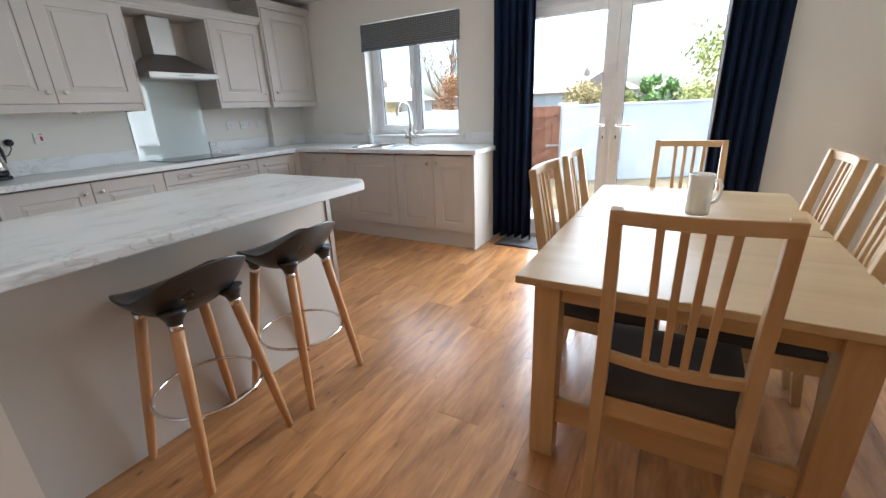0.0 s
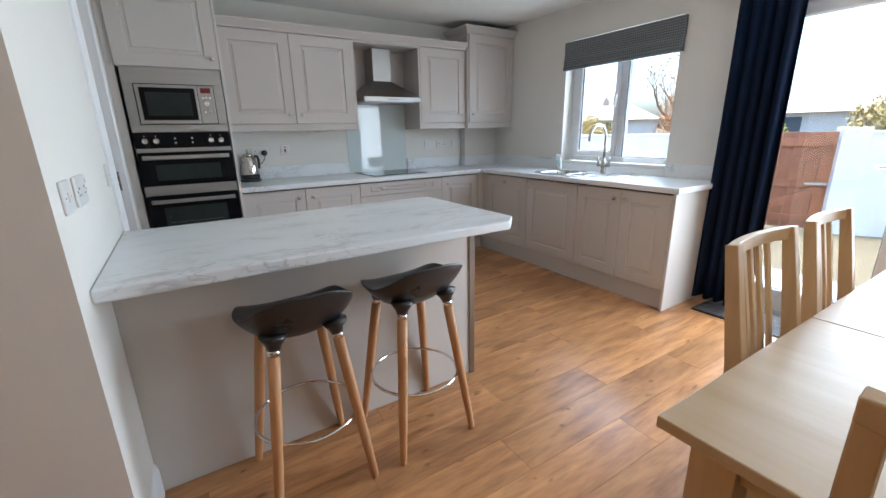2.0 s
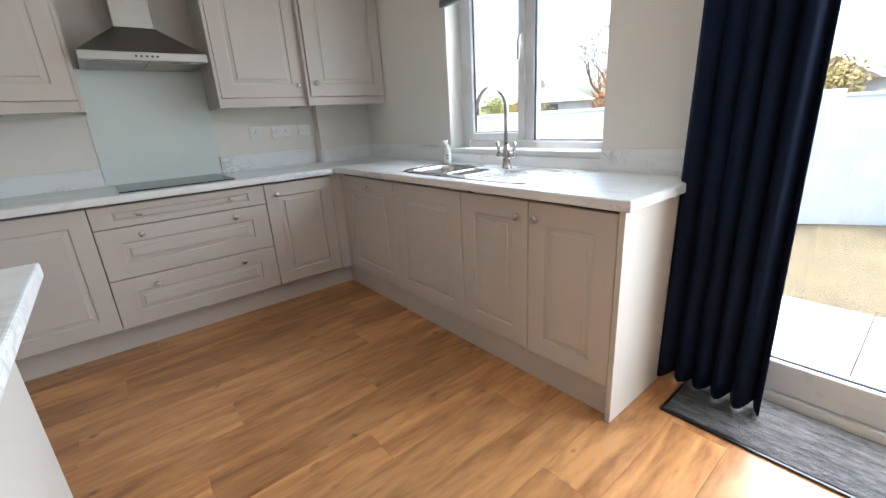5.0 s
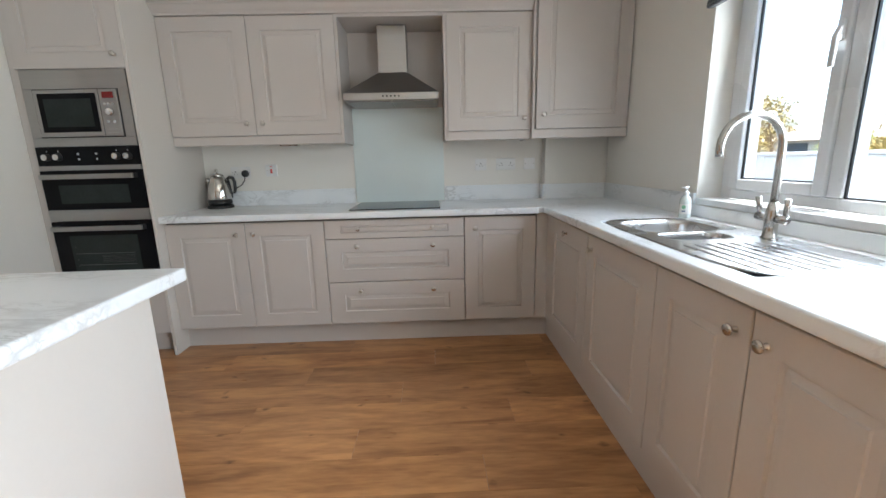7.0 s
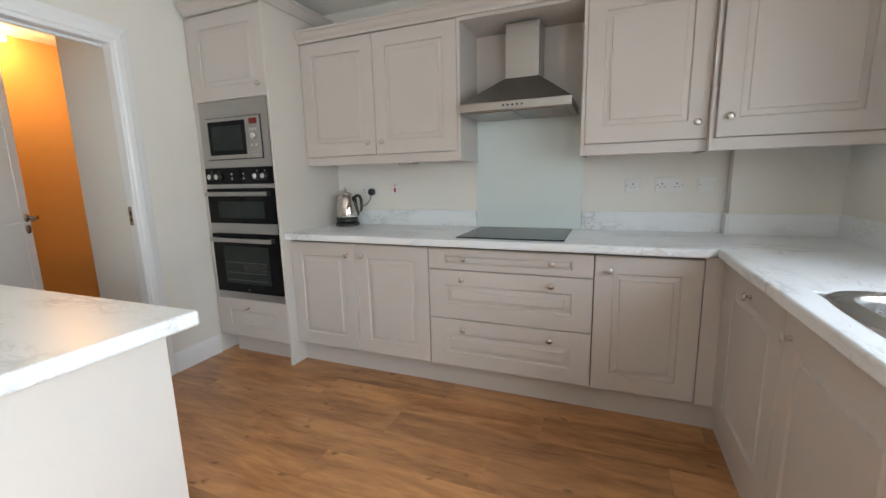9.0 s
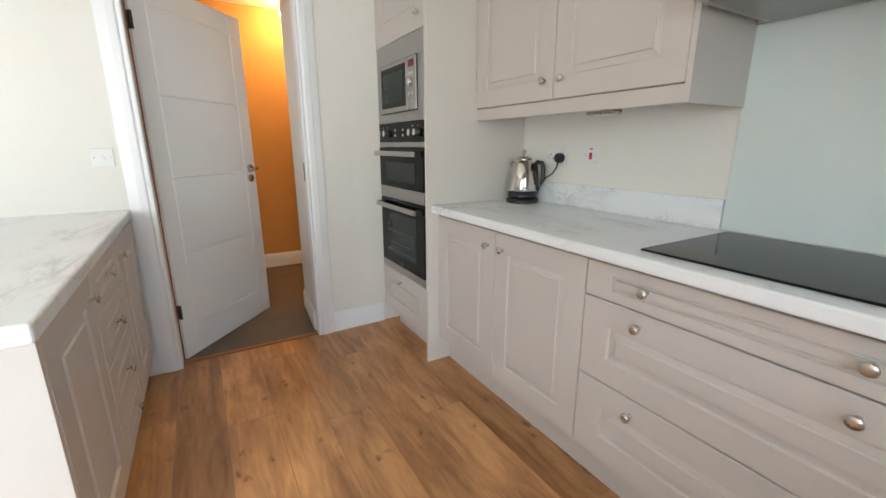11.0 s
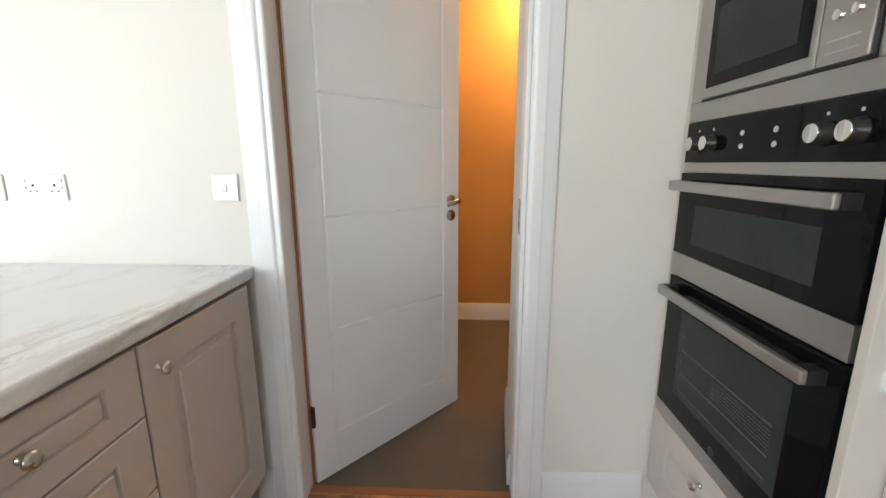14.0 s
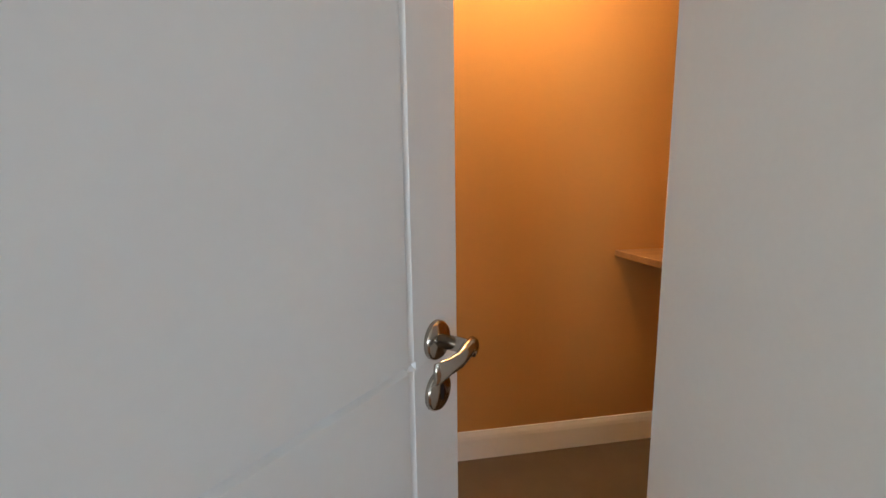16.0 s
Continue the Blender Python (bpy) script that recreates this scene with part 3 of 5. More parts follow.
plate = lean(part("latch_plate", boxes((OX0 - 0.001, OX0 + 0.0018, YD - 0.052, YD - 0.021, 1.006, 1.119)), DARKSTEEL, door_frame, "steel latch plate", bevel=0.0005))
lean(part("keep", boxes((OX0 - 0.001, OX0 + 0.0023, YD - 0.044, YD - 0.026, 1.017, 1.093)), KEEPBRASS, plate, "worn brass keep", bevel=0.0004))
# No holes are cut: dark blocks on the keep paint their shaded depth.
for za, zb in ((1.064, 1.090), (1.027, 1.049)):
    lean(part("bolt_hole", boxes((OX0 - 0.001, OX0 + 0.0027, YD - 0.042, YD - 0.028, za, zb)), BOLTSHADE, plate, "flat dark block painted as a bolt hole's shade"))
for z in (1.010, 1.106):
    bm = bmesh.new()
    bmesh.ops.create_cone(bm, cap_ends=True, segments=12, radius1=0.0032, radius2=0.0026, depth=0.0012, matrix=Matrix.Translation((OX0 + 0.0022, YD - 0.037, z)) @ Matrix.Rotation(math.pi / 2, 4, 'Y'))
    lean(part("screw", bm, STEEL, plate))

DW, DT = 0.81, 0.04
door = thing("inner_door", "white panelled inner door standing half open", "door", pose(1.852, -3.752, 0.012, 0, 0, 180 + 48.5))
# local: x along the leaf from the hinge, y = 0 is the face turned to the kitchen


def groove_door():
    """The moulded face: five cross grooves between two upright ones, each with a raked lip."""
    bm = bmesh.new()
    up = [(-0.0055, 0.0), (-0.0005, 0.007), (0.0012, 0.007), (0.0052, 0.0)]
    across = [(-0.005, 0.0), (-0.004, 0.0065), (-0.0015, 0.0065), (0.007, 0.0)]
    gx, gz = (0.098, DW - 0.109), (0.180, 0.609, 1.036, 1.463, 1.890)
    xs = [0] + [g + o for g in gx for o, _ in across] + [DW]
    zs = [0] + [g + o for g in gz for o, _ in up] + [2.005]
    def sunk(v, grooves, cuts):
        for g in grooves:
            for o, d in cuts:
                if abs(v - g - o) < 1e-6:
                    return d
        return 0.0
    def depth(x, z):
        a = sunk(x, gx, across) if gz[0] - 0.008 < z < gz[-1] + 0.008 else 0.0
        b = sunk(z, gz, up) if gx[0] - 0.008 < x < gx[-1] + 0.008 else 0.0
        return max(a, b)
    grid = [[bm.verts.new((x, depth(x, z), z)) for z in zs] for x in xs]
    for i in range(len(xs) - 1):
        for j in range(len(zs) - 1):
            bm.faces.new((grid[i][j], grid[i + 1][j], grid[i + 1][j + 1], grid[i][j + 1]))
    return bm


bm = groove_door()
part("panel_face", bm, WHITE, door)
part("leaf", boxes((0, DW, 0.0075, DT, 0, 2.005), (0, 0.0895, 0.0002, 0.0075, 0, 2.005), (DW - 0.0985, DW, 0.0002, 0.0075, 0, 2.005)), WHITE, door)


def blade(bm, stations, n=16):
    """A flattened bar that runs along x: (x, y, z, half height, half thickness) at each station."""
    rings = [[bm.verts.new((x, y + b * math.cos(2 * math.pi * k / n), z + a * math.sin(2 * math.pi * k / n))) for k in range(n)] for x, y, z, a, b in stations]
    for r, q in zip(rings, rings[1:]):
        for k in range(n):
            bm.faces.new((r[k], r[(k + 1) % n], q[(k + 1) % n], q[k]))
    bm.faces.new(rings[0])
    bm.faces.new(rings[-1])
    return bm


def lever(y, s, parent):
    """A rose with a lever, and a keyhole rose below it; s: the way out of the face."""
    rose = part("rose", lathe([(0.026, 0), (0.026, s * 0.005), (0.023, s * 0.009), (0.0, s * 0.0095)], 28, at=(DW - 0.055, y, 1.055), axis='y'), LEVERSTEEL, parent, "polished round rose", smooth=True)
    stem = [(DW - 0.055, y + s * 0.008, 1.055), (DW - 0.055, y + s * 0.048, 1.055), (DW - 0.055, y + s * 0.058, 1.055)]
    bm = tube(stem, [0.0095, 0.0095, 0.0115], 16)
    blade(bm, [(DW - 0.045, y + s * 0.05, 1.056, 0.0095, 0.008), (DW - 0.06, y + s * 0.052, 1.055, 0.0115, 0.0085), (DW - 0.085, y + s * 0.053, 1.049, 0.0105, 0.007), (DW - 0.10, y + s * 0.05, 1.047, 0.0105, 0.0055), (DW - 0.114, y + s * 0.047, 1.045, 0.013, 0.0045), (DW - 0.122, y + s * 0.044, 1.044, 0.0135, 0.003)])
    part("lever", bm, LEVERSTEEL, rose, "polished flared lever handle", smooth=True)
    ks = part("keyhole_plate", lathe([(0.026, 0), (0.026, s * 0.005), (0.023, s * 0.009), (0.0, s * 0.0095)], 28, at=(DW - 0.055, y, 0.985), axis='y'), LEVERSTEEL, parent, "polished keyhole plate", smooth=True)
    part("keyhole", boxes((DW - 0.0575, DW - 0.0525, min(y + s * 0.0085, y + s * 0.011), max(y + s * 0.0085, y + s * 0.011), 0.975, 0.996)), BLACK, ks)


lever(0.0, -1, door)
lever(DT, 1, door)
for z in (0.29, 1.79):
    part("hinge", tube([(-0.003, -0.006, z - 0.04), (-0.003, -0.006, z + 0.04)], 0.0085, 10), HINGE, door, "dark steel butt hinge")
    part("hinge_leaf", boxes((-0.003, 0.001, 0.002, 0.032, z - 0.04, z + 0.04)), HINGE, door)

# ---- window and blind ----
window = thing("window_1", "white plastic casement window over the sink", "window", kind="structure")
Y0, Y1 = 0.12, 0.19


def frame_part(name, dims, parent, mat=UPVC, bevel=0.006):
    return part(name, boxes(*dims), mat, parent, bevel=bevel)


part("window_sill", boxes((1.17, 2.30, -0.004, 0.12, 0.968, 1.0)), UPVC, window, bevel=0.004)
for d in ((1.17, 1.235, Y0, Y1, 1.0, 2.13), (2.235, 2.30, Y0, Y1, 1.0, 2.13), (1.235, 2.235, Y0, Y1, 1.0, 1.045), (1.235, 2.235, Y0, Y1, 2.07, 2.13), (1.725, 1.785, Y0, Y1, 1.045, 2.07)):
    frame_part("frame", [d], window)
sash = frame_part("sash", [(1.237, 1.285, Y0 - 0.012, Y0 + 0.04, 1.047, 2.068), (1.675, 1.723, Y0 - 0.012, Y0 + 0.04, 1.047, 2.068), (1.285, 1.675, Y0 - 0.012, Y0 + 0.04, 1.047, 1.095), (1.285, 1.675, Y0 - 0.012, Y0 + 0.04, 2.02, 2.068)], window)
part("window_handle", beam([(1.70, Y0 - 0.022, 1.63), (1.70, Y0 - 0.036, 1.60), (1.70, Y0 - 0.038, 1.50)], 0.02, 0.012), UPVC, sash, "white lever window handle", bevel=0.003)
part("handle_base", boxes((1.688, 1.712, Y0 - 0.024, Y0 - 0.012, 1.585, 1.655)), UPVC, sash, bevel=0.002)
for d in ((1.285, 1.675, 1.095, 2.02), (1.785, 2.235, 1.045, 2.07)):
    pane = part("pane", boxes((d[0], d[1], Y0 + 0.018, Y0 + 0.022, d[2], d[3])), PANE, window)
    pane.visible_shadow = False
    part("gasket", boxes((d[0], d[0] + 0.006, Y0 + 0.008, Y0 + 0.017, d[2], d[3]), (d[1] - 0.006, d[1], Y0 + 0.008, Y0 + 0.017, d[2], d[3]), (d[0], d[1], Y0 + 0.008, Y0 + 0.017, d[2], d[2] + 0.006)), BLACK, window)

blind = thing("roman_blind", "grey lozenge-woven roman blind drawn up over the window", "blind")
bm = bmesh.new()
prof = [(-0.004, 2.117), (-0.03, 2.117), (-0.032, 2.05), (-0.03, 1.985), (-0.034, 1.965), (-0.04, 1.945), (-0.037, 1.905), (-0.043, 1.89), (-0.046, 1.87), (-0.038, 1.862), (-0.012, 1.864), (-0.012, 1.95), (-0.004, 2.0)]
va, vb = [bm.verts.new((1.168, y, z)) for y, z in prof], [bm.verts.new((2.336, y, z)) for y, z in prof]
for k in range(len(prof)):
    q = (k + 1) % len(prof)
    bm.faces.new((va[k], va[q], vb[q], vb[k]))
bm.faces.new(va)
bm.faces.new(vb)
part("cloth", bm, BLIND, blind, bevel=0.002)
part("head_rail", boxes((1.175, 2.329, -0.028, -0.001, 2.085, 2.112)), UPVC, blind)

# ---- garden doors ----
patio = thing("door_2", "white plastic glazed double garden doors", "garden door", kind="structure")
P0, P1 = 0.03, 0.10
for d in ((2.86, 2.92, P0, P1, 0.0, 2.09), (4.54, 4.60, P0, P1, 0.0, 2.09), (2.92, 4.54, P0, P1, 2.03, 2.09), (2.92, 4.54, P0 - 0.03, P1 + 0.04, 0.0, 0.045)):
    frame_part("frame", [d], patio)
for x0, x1, inner in ((2.922, 3.728, 1), (3.732, 4.538, -1)):
    leaf = frame_part("leaf", [(x0, x0 + 0.085, P0 - 0.012, P1 - 0.015, 0.047, 2.028), (x1 - 0.085, x1, P0 - 0.012, P1 - 0.015, 0.047, 2.028), (x0 + 0.085, x1 - 0.085, P0 - 0.012, P1 - 0.015, 0.047, 0.185), (x0 + 0.085, x1 - 0.085, P0 - 0.012, P1 - 0.015, 1.955, 2.028)], patio, bevel=0.008)
    pane = part("pane", boxes((x0 + 0.085, x1 - 0.085, 0.05, 0.055, 0.185, 1.955)), PANE, leaf)
    pane.visible_shadow = False
    part("gasket", boxes((x0 + 0.085, x1 - 0.085, 0.036, 0.048, 0.185, 0.19), (x0 + 0.085, x0 + 0.09, 0.036, 0.048, 0.185, 1.955), (x1 - 0.09, x1 - 0.085, 0.036, 0.048, 0.185, 1.955)), BLACK, leaf)
    hx = x1 - 0.05 if inner > 0 else x0 + 0.05
    hp = part("handle_plate", boxes((hx - 0.016, hx + 0.016, P0 - 0.022, P0 - 0.012, 0.93, 1.13)), UPVC, leaf, bevel=0.005)
    part("lever", tube([(hx, P0 - 0.02, 1.065), (hx, P0 - 0.055, 1.065), (hx - inner * 0.012, P0 - 0.062, 1.065), (hx - inner * 0.13, P0 - 0.06, 1.063)], [0.009, 0.009, 0.01, 0.009], 10), LEVERSTEEL, hp, "brushed lever handle", smooth=True)
    part("keyhole", boxes((hx - 0.005, hx + 0.005, P0 - 0.0235, P0 - 0.021, 0.955, 0.98)), BLACK, hp)
part("meeting_strip", boxes((3.715, 3.745, P0 - 0.026, P0 - 0.012, 0.05, 2.025)), UPVC, patio, bevel=0.004)

# ---- kitchen run along the west wall ----
FX = 0.56      # plane of the cabinet fronts' backs on the west run
BASE = "kitchen base units"
Z0, Z1 = 0.152, 0.866


def west(y, x=FX):
    return pose(x, y, 0, 0, 0, E_ROT)


cabinet(west(-3.026), 1.004, FX - 0.002, Z0, Z1, [(0, 0.502, Z0, Z1, "door", [(0.45, 0.782)]), (0.502, 1.004, Z0, Z1, "door", [(0.556, 0.782)])], "stone painted base cupboard with two panelled doors", group=BASE)
cabinet(west(-2.022), 0.9, FX - 0.002, Z0, Z1, [(0, 0.9, 0.732, Z1, "shallow", [(0.218, 0.80), (0.695, 0.80)]), (0, 0.9, 0.442, 0.732, "deep", [(0.205, 0.683), (0.695, 0.683)]), (0, 0.9, Z0, 0.442, "deep", [(0.212, 0.384), (0.692, 0.384)])], "stone painted base unit with three pan drawers", group=BASE)
cabinet(west(-1.122), 0.47, FX - 0.002, Z0, Z1, [(0, 0.47, Z0, Z1, "door", [(0.07, 0.782)])], "stone painted base cupboard with one panelled door", group=BASE)
post = thing("corner_post", "stone painted corner filler post between base units", "filler", pose(0, 0, 0))
part("post", boxes((0.005, 0.578, -0.651, -0.004, Z0, Z1), (0.579, 0.655, -0.578, -0.004, Z0, Z1)), STONE, post)

# sink run, along the north wall
SY = -0.56


def north(x):
    return pose(x, SY, 0, 0, 0, N_ROT)


cabinet(north(0.657), 0.623, -SY - 0.002, Z0, Z1, [(0, 0.623, Z0, Z1, "door", [(0.31, 0.80)])], "stone painted base cupboard in the corner by the sink", group=BASE)
cabinet(north(1.281), 0.61, -SY - 0.002, Z0, 0.70, [(0, 0.61, Z0, Z1, "door", [(0.05, 0.785)])], "stone painted base cupboard under the sink", group=BASE)
cabinet(north(1.892), 0.82, -SY - 0.002, Z0, 0.80, [(0, 0.422, Z0, Z1, "door", [(0.373, 0.785)]), (0.422, 0.82, Z0, Z1, "door", [(0.47, 0.785)])], "stone painted base cupboard under the draining board", group=BASE)
tagged(part("end_panel", boxes((2.713, 2.735, -0.584, -0.002, 0, Z1)), CARCASS, bevel=0.0015), "pale end panel closing the sink run", "panel")

plinth = thing("plinth", "stone painted plinth board under the units", "plinth", kind="structure")
part("board", boxes((0.49, 0.508, -3.03, -0.531, 0, Z0 - 0.002)), STONE, plinth)
part("board", boxes((0.508, 2.712, -0.548, -0.530, 0, Z0 - 0.002)), STONE, plinth)
part("board", boxes((0.53, 0.548, -3.638, -3.05, 0, Z0 - 0.002)), STONE, plinth)
part("board", boxes((2.055, 2.073, -3.63, -2.215, 0, Z0 - 0.002)), STONE, plinth)

# worktops, joined in the corner by a mitred seam
WT0, WT1 = 0.868, 0.91
wt = prism([(0.0, -3.033), (0.62, -3.033), (0.62, -0.652), (0.576, -0.608), (0.576, 0.0), (0.0, 0.0)], WT0, WT1)
tagged(part("worktop", wt, MARBLE, bevel=0.008, segs=3), "white marbled laminate worktop with the hob", "worktop")
SX0, SX1, SYA, SYB = 1.27, 2.23, -0.52, -0.09
ws = slab([0.578, 0.61, SX0, SX1, 2.762], [-0.608, SYA, SYB, 0.0], WT0, WT1, {(2, 1)})
tagged(part("worktop", ws, MARBLE_X, bevel=0.008, segs=3), "white marbled laminate worktop around the sink", "worktop")
wp = prism([(1.978, YD + 0.001), (2.848, YD - 0.003), (2.848, -2.172), (2.765, -2.088), (1.952, -2.088)], WT0, WT1)
tagged(part("worktop", wp, MARBLE, bevel=0.008, segs=3), "white marbled laminate breakfast bar top with clipped corner", "worktop")

upstand = thing("upstand", "low white marbled upstand along the walls", "upstand", kind="structure")
for d in ((0.0, 0.014, -3.03, -1.907, 0.91, 1.022), (0.0, 0.014, -1.223, -0.488, 0.91, 1.022), (0.0, 0.094, -0.486, -0.471, 0.91, 1.022), (0.08, 0.094, -0.469, -0.002, 0.91, 1.022)):
    part("strip", boxes(d), MARBLE, upstand, bevel=0.002)
for d in ((0.096, 1.168, -0.014, 0.0, 0.91, 1.022), (1.17, 2.30, -0.014, -0.005, 0.91, 0.967), (2.302, 2.76, -0.014, 0.0, 0.91, 1.022)):
    part("strip", boxes(d), MARBLE_X, upstand, bevel=0.002)

tagged(part("glass_splashback", boxes((0.0005, 0.007, -1.904, -1.226, 0.912, 1.60)), SPLASH, bevel=0.001), "pale blue glass splashback behind the hob", "splashback")
hob = thing("hob", "black ceramic hob set on the worktop", "hob")
part("glass", boxes((0.055, 0.545, -1.862, -1.272, 0.9105, 0.917)), BLACKGLASS, hob, bevel=0.002)
part("upstand_end", boxes((0.0005, 0.017, -1.2245, -1.2225, 0.911, 1.03)), OVENGREY, upstand)

# ---- tall oven unit ----
TX = 0.625
tall = thing("oven_housing", "tall stone painted oven housing with crown moulding", "cabinet", pose(TX, -3.67, 0, 0, 0, E_ROT))
TW = 0.625
part("body", boxes((0.002, TW - 0.002, 0.30, TX - 0.004, 0.152, 2.30), (0.002, TW - 0.002, 0.001, 0.30, 1.77, 2.30), (0.002, TW - 0.002, 0.001, 0.30, 0.152, 0.44)), CARCASS, tall)
part("filler", boxes((-0.046, 0.001, 0.004, 0.02, 0.152, 2.30)), STONE, tall)
part("side_panel", boxes((TW - 0.002, TW + 0.018, -0.022, TX - 0.002, 0.0, 2.302)), CARCASS, tall, bevel=0.0015)
d = part("door", front(0.002, TW - 0.003, 1.774, 2.297, "door"), STONE, tall)
knob(TW - 0.05, 1.845, d)
d = part("drawer", front(0.002, TW - 0.003, 0.155, 0.436, "shallow"), STONE, tall)
knob(TW * 0.46, 0.378, d)
CROWN = [(0, 0), (0.012, 0), (0.016, 0.014), (0.03, 0.028), (0.046, 0.05), (0.056, 0.056), (0.056, 0.068), (0, 0.068)]
bm = bmesh.new()


def crown_loop(bm, pts, z):
    """Crown moulding round a run of corners; outward to the right of the way, mitred."""
    rings = []
    P = [Vector((x, y)) for x, y in pts]
    for i, p in enumerate(P):
        n1 = (P[i] - P[i - 1]).normalized() if i else None
        n2 = (P[i + 1] - P[i]).normalized() if i < len(P) - 1 else None
        o1 = Vector((n1.y, -n1.x)) if n1 else None
        o2 = Vector((n2.y, -n2.x)) if n2 else None
        o = (o1 + o2) if o1 and o2 else (o1 or o2)
        rings.append([bm.verts.new((p.x + o.x * a, p.y + o.y * a, z + u)) for a, u in CROWN])
    for r, s in zip(rings, rings[1:]):
        for k in range(len(CROWN)):
            q = (k + 1) % len(CROWN)
            bm.faces.new((r[k], r[q], s[q], s[k]))
    bm.faces.new(rings[0])
    bm.faces.new(rings[-1])
    return bm


part("crown", crown_loop(bmesh.new(), [(0.0, -0.022), (TW + 0.018, -0.022), (TW + 0.018, TX - 0.002)], 2.302), STONE, tall)
part("top_board", boxes((0.002, TW + 0.016, -0.02, TX - 0.004, 2.302, 2.318)), CARCASS, tall)

microwave = thing("microwave", "built-in stainless steel microwave with dark window", "microwave", pose(TX, -3.652, 0, 0, 0, E_ROT))
F = -0.022
part("trim_frame", boxes((0.003, 0.597, F, 0.0, 1.665, 1.768), (0.003, 0.597, F, 0.0, 1.345, 1.395), (0.003, 0.06, F, 0.0, 1.395, 1.665), (0.54, 0.597, F, 0.0, 1.395, 1.665)), STEEL, microwave, bevel=0.0015)
part("casing", boxes((0.06, 0.54, -0.005, 0.29, 1.395, 1.665)), BLACK, microwave)
# Black strips paint the shade in the door's groove and the seam below.
part("groove_shade", boxes((0.0605, 0.0655, F - 0.003, -0.0052, 1.396, 1.664), (0.5345, 0.5395, F - 0.003, -0.0052, 1.396, 1.664), (0.0655, 0.5345, F - 0.003, -0.0052, 1.6605, 1.6645), (0.0655, 0.5345, F - 0.003, -0.0052, 1.3955, 1.3995)), BLACK, microwave)
part("bottom_gap_shade", boxes((0.003, 0.597, F + 0.004, 0.0, 1.3425, 1.3448)), BLACK, microwave)
part("door", boxes((0.066, 0.43, F - 0.01, -0.005, 1.40, 1.66)), STEEL, microwave, bevel=0.003)
part("door_window", boxes((0.088, 0.415, F - 0.0115, F - 0.009, 1.425, 1.64)), BLACKGLASS, microwave)
part("window_mesh", boxes((0.118, 0.385, F - 0.0125, F - 0.011, 1.455, 1.61)), OVENPANE, microwave)
cp = part("control_panel", boxes((0.434, 0.534, F - 0.01, -0.005, 1.40, 1.66)), STEEL, microwave, bevel=0.003)
part("display", boxes((0.452, 0.516, F - 0.0115, F - 0.009, 1.61, 1.645)), REDDISPLAY, cp)
for k in range(3):
    part("button", lathe([(0.0075, 0), (0.0075, -0.004), (0, -0.0045)], 12, at=(0.462 + k * 0.022, F - 0.01, 1.578), axis='y'), CHROME, cp)
part("dial", lathe([(0.022, 0), (0.021, -0.016), (0.017, -0.019), (0, -0.0195)], 24, at=(0.484, F - 0.01, 1.535), axis='y'), CHROME, cp, smooth=True)
for k in range(2):
    part("button", lathe([(0.0085, 0), (0.0085, -0.004), (0, -0.0045)], 12, at=(0.466 + k * 0.036, F - 0.01, 1.48), axis='y'), CHROME, cp)
for z in (1.418, 1.438):
    part("panel_line", boxes((0.452, 0.516, F - 0.0108, F - 0.0095, z, z + 0.0025)), OVENGREY, cp)

oven = thing("double_oven", "built-in black glass and steel double oven", "oven", pose(TX, -3.652, 0, 0, 0, E_ROT))
part("casing", boxes((0.02, 0.58, 0.0, 0.29, 0.445, 1.342)), BLACK, oven)
panel = part("control_panel", boxes((0.003, 0.597, F, 0.0, 1.236, 1.342)), BLACKGLASS, oven, bevel=0.001)
for kx in (0.065, 0.13, 0.47, 0.535):
    kb = part("knob", lathe([(0.0225, 0), (0.0225, -0.004), (0.0195, -0.006), (0.0185, -0.024), (0.0165, -0.026), (0.0, -0.0262)], 24, at=(kx, F, 1.285), axis='y'), BLACK, panel, smooth=True)
    part("knob_ring", lathe([(0.0165, -0.0255), (0.0178, -0.0268), (0.0145, -0.0275), (0.0125, -0.0264)], 24, at=(kx, F, 1.285), axis='y'), CHROME, kb, "bright ring on the knob face", smooth=True)
    part("mark", boxes((kx - 0.003, kx + 0.003, F - 0.001, F + 0.001, 1.316, 1.322)), OVENGREY, panel)
for kx in (0.245, 0.35):
    for dz in (0.0, 0.03):
        part("button", lathe([(0.0065, 0), (0.006, -0.0025), (0, -0.003)], 12, at=(kx, F, 1.272 + dz), axis='y'), OVENGREY, panel)
part("strip", boxes((0.003, 0.597, F, 0.0, 1.208, 1.235)), STEEL, oven, bevel=0.001)


def oven_door(z0, z1, hz, low):
    dr = part("door", boxes((0.003, 0.597, F - 0.004, 0.0, z0 + low, z1)), BLACKGLASS, oven, bevel=0.0015)
    part("door_window", boxes((0.095, 0.505, F - 0.0055, F - 0.0035, z0 + low + (z1 - z0 - low) * 0.16, z1 - 0.085)), OVENPANE, dr)
    part("strip", boxes((0.003, 0.597, F - 0.004, 0.0, z0, z0 + low - 0.001)), STEEL, dr, bevel=0.001)
    h = part("handle", boxes((0.03, 0.57, F - 0.052, F - 0.036, hz - 0.014, hz + 0.014)), STEEL, dr, "flat steel bar handle", bevel=0.004)
    for hx in (0.03, 0.538):
        part("handle_stay", boxes((hx, hx + 0.032, F - 0.037, F - 0.003, hz - 0.014, hz + 0.014)), BLACK, h)
    return dr


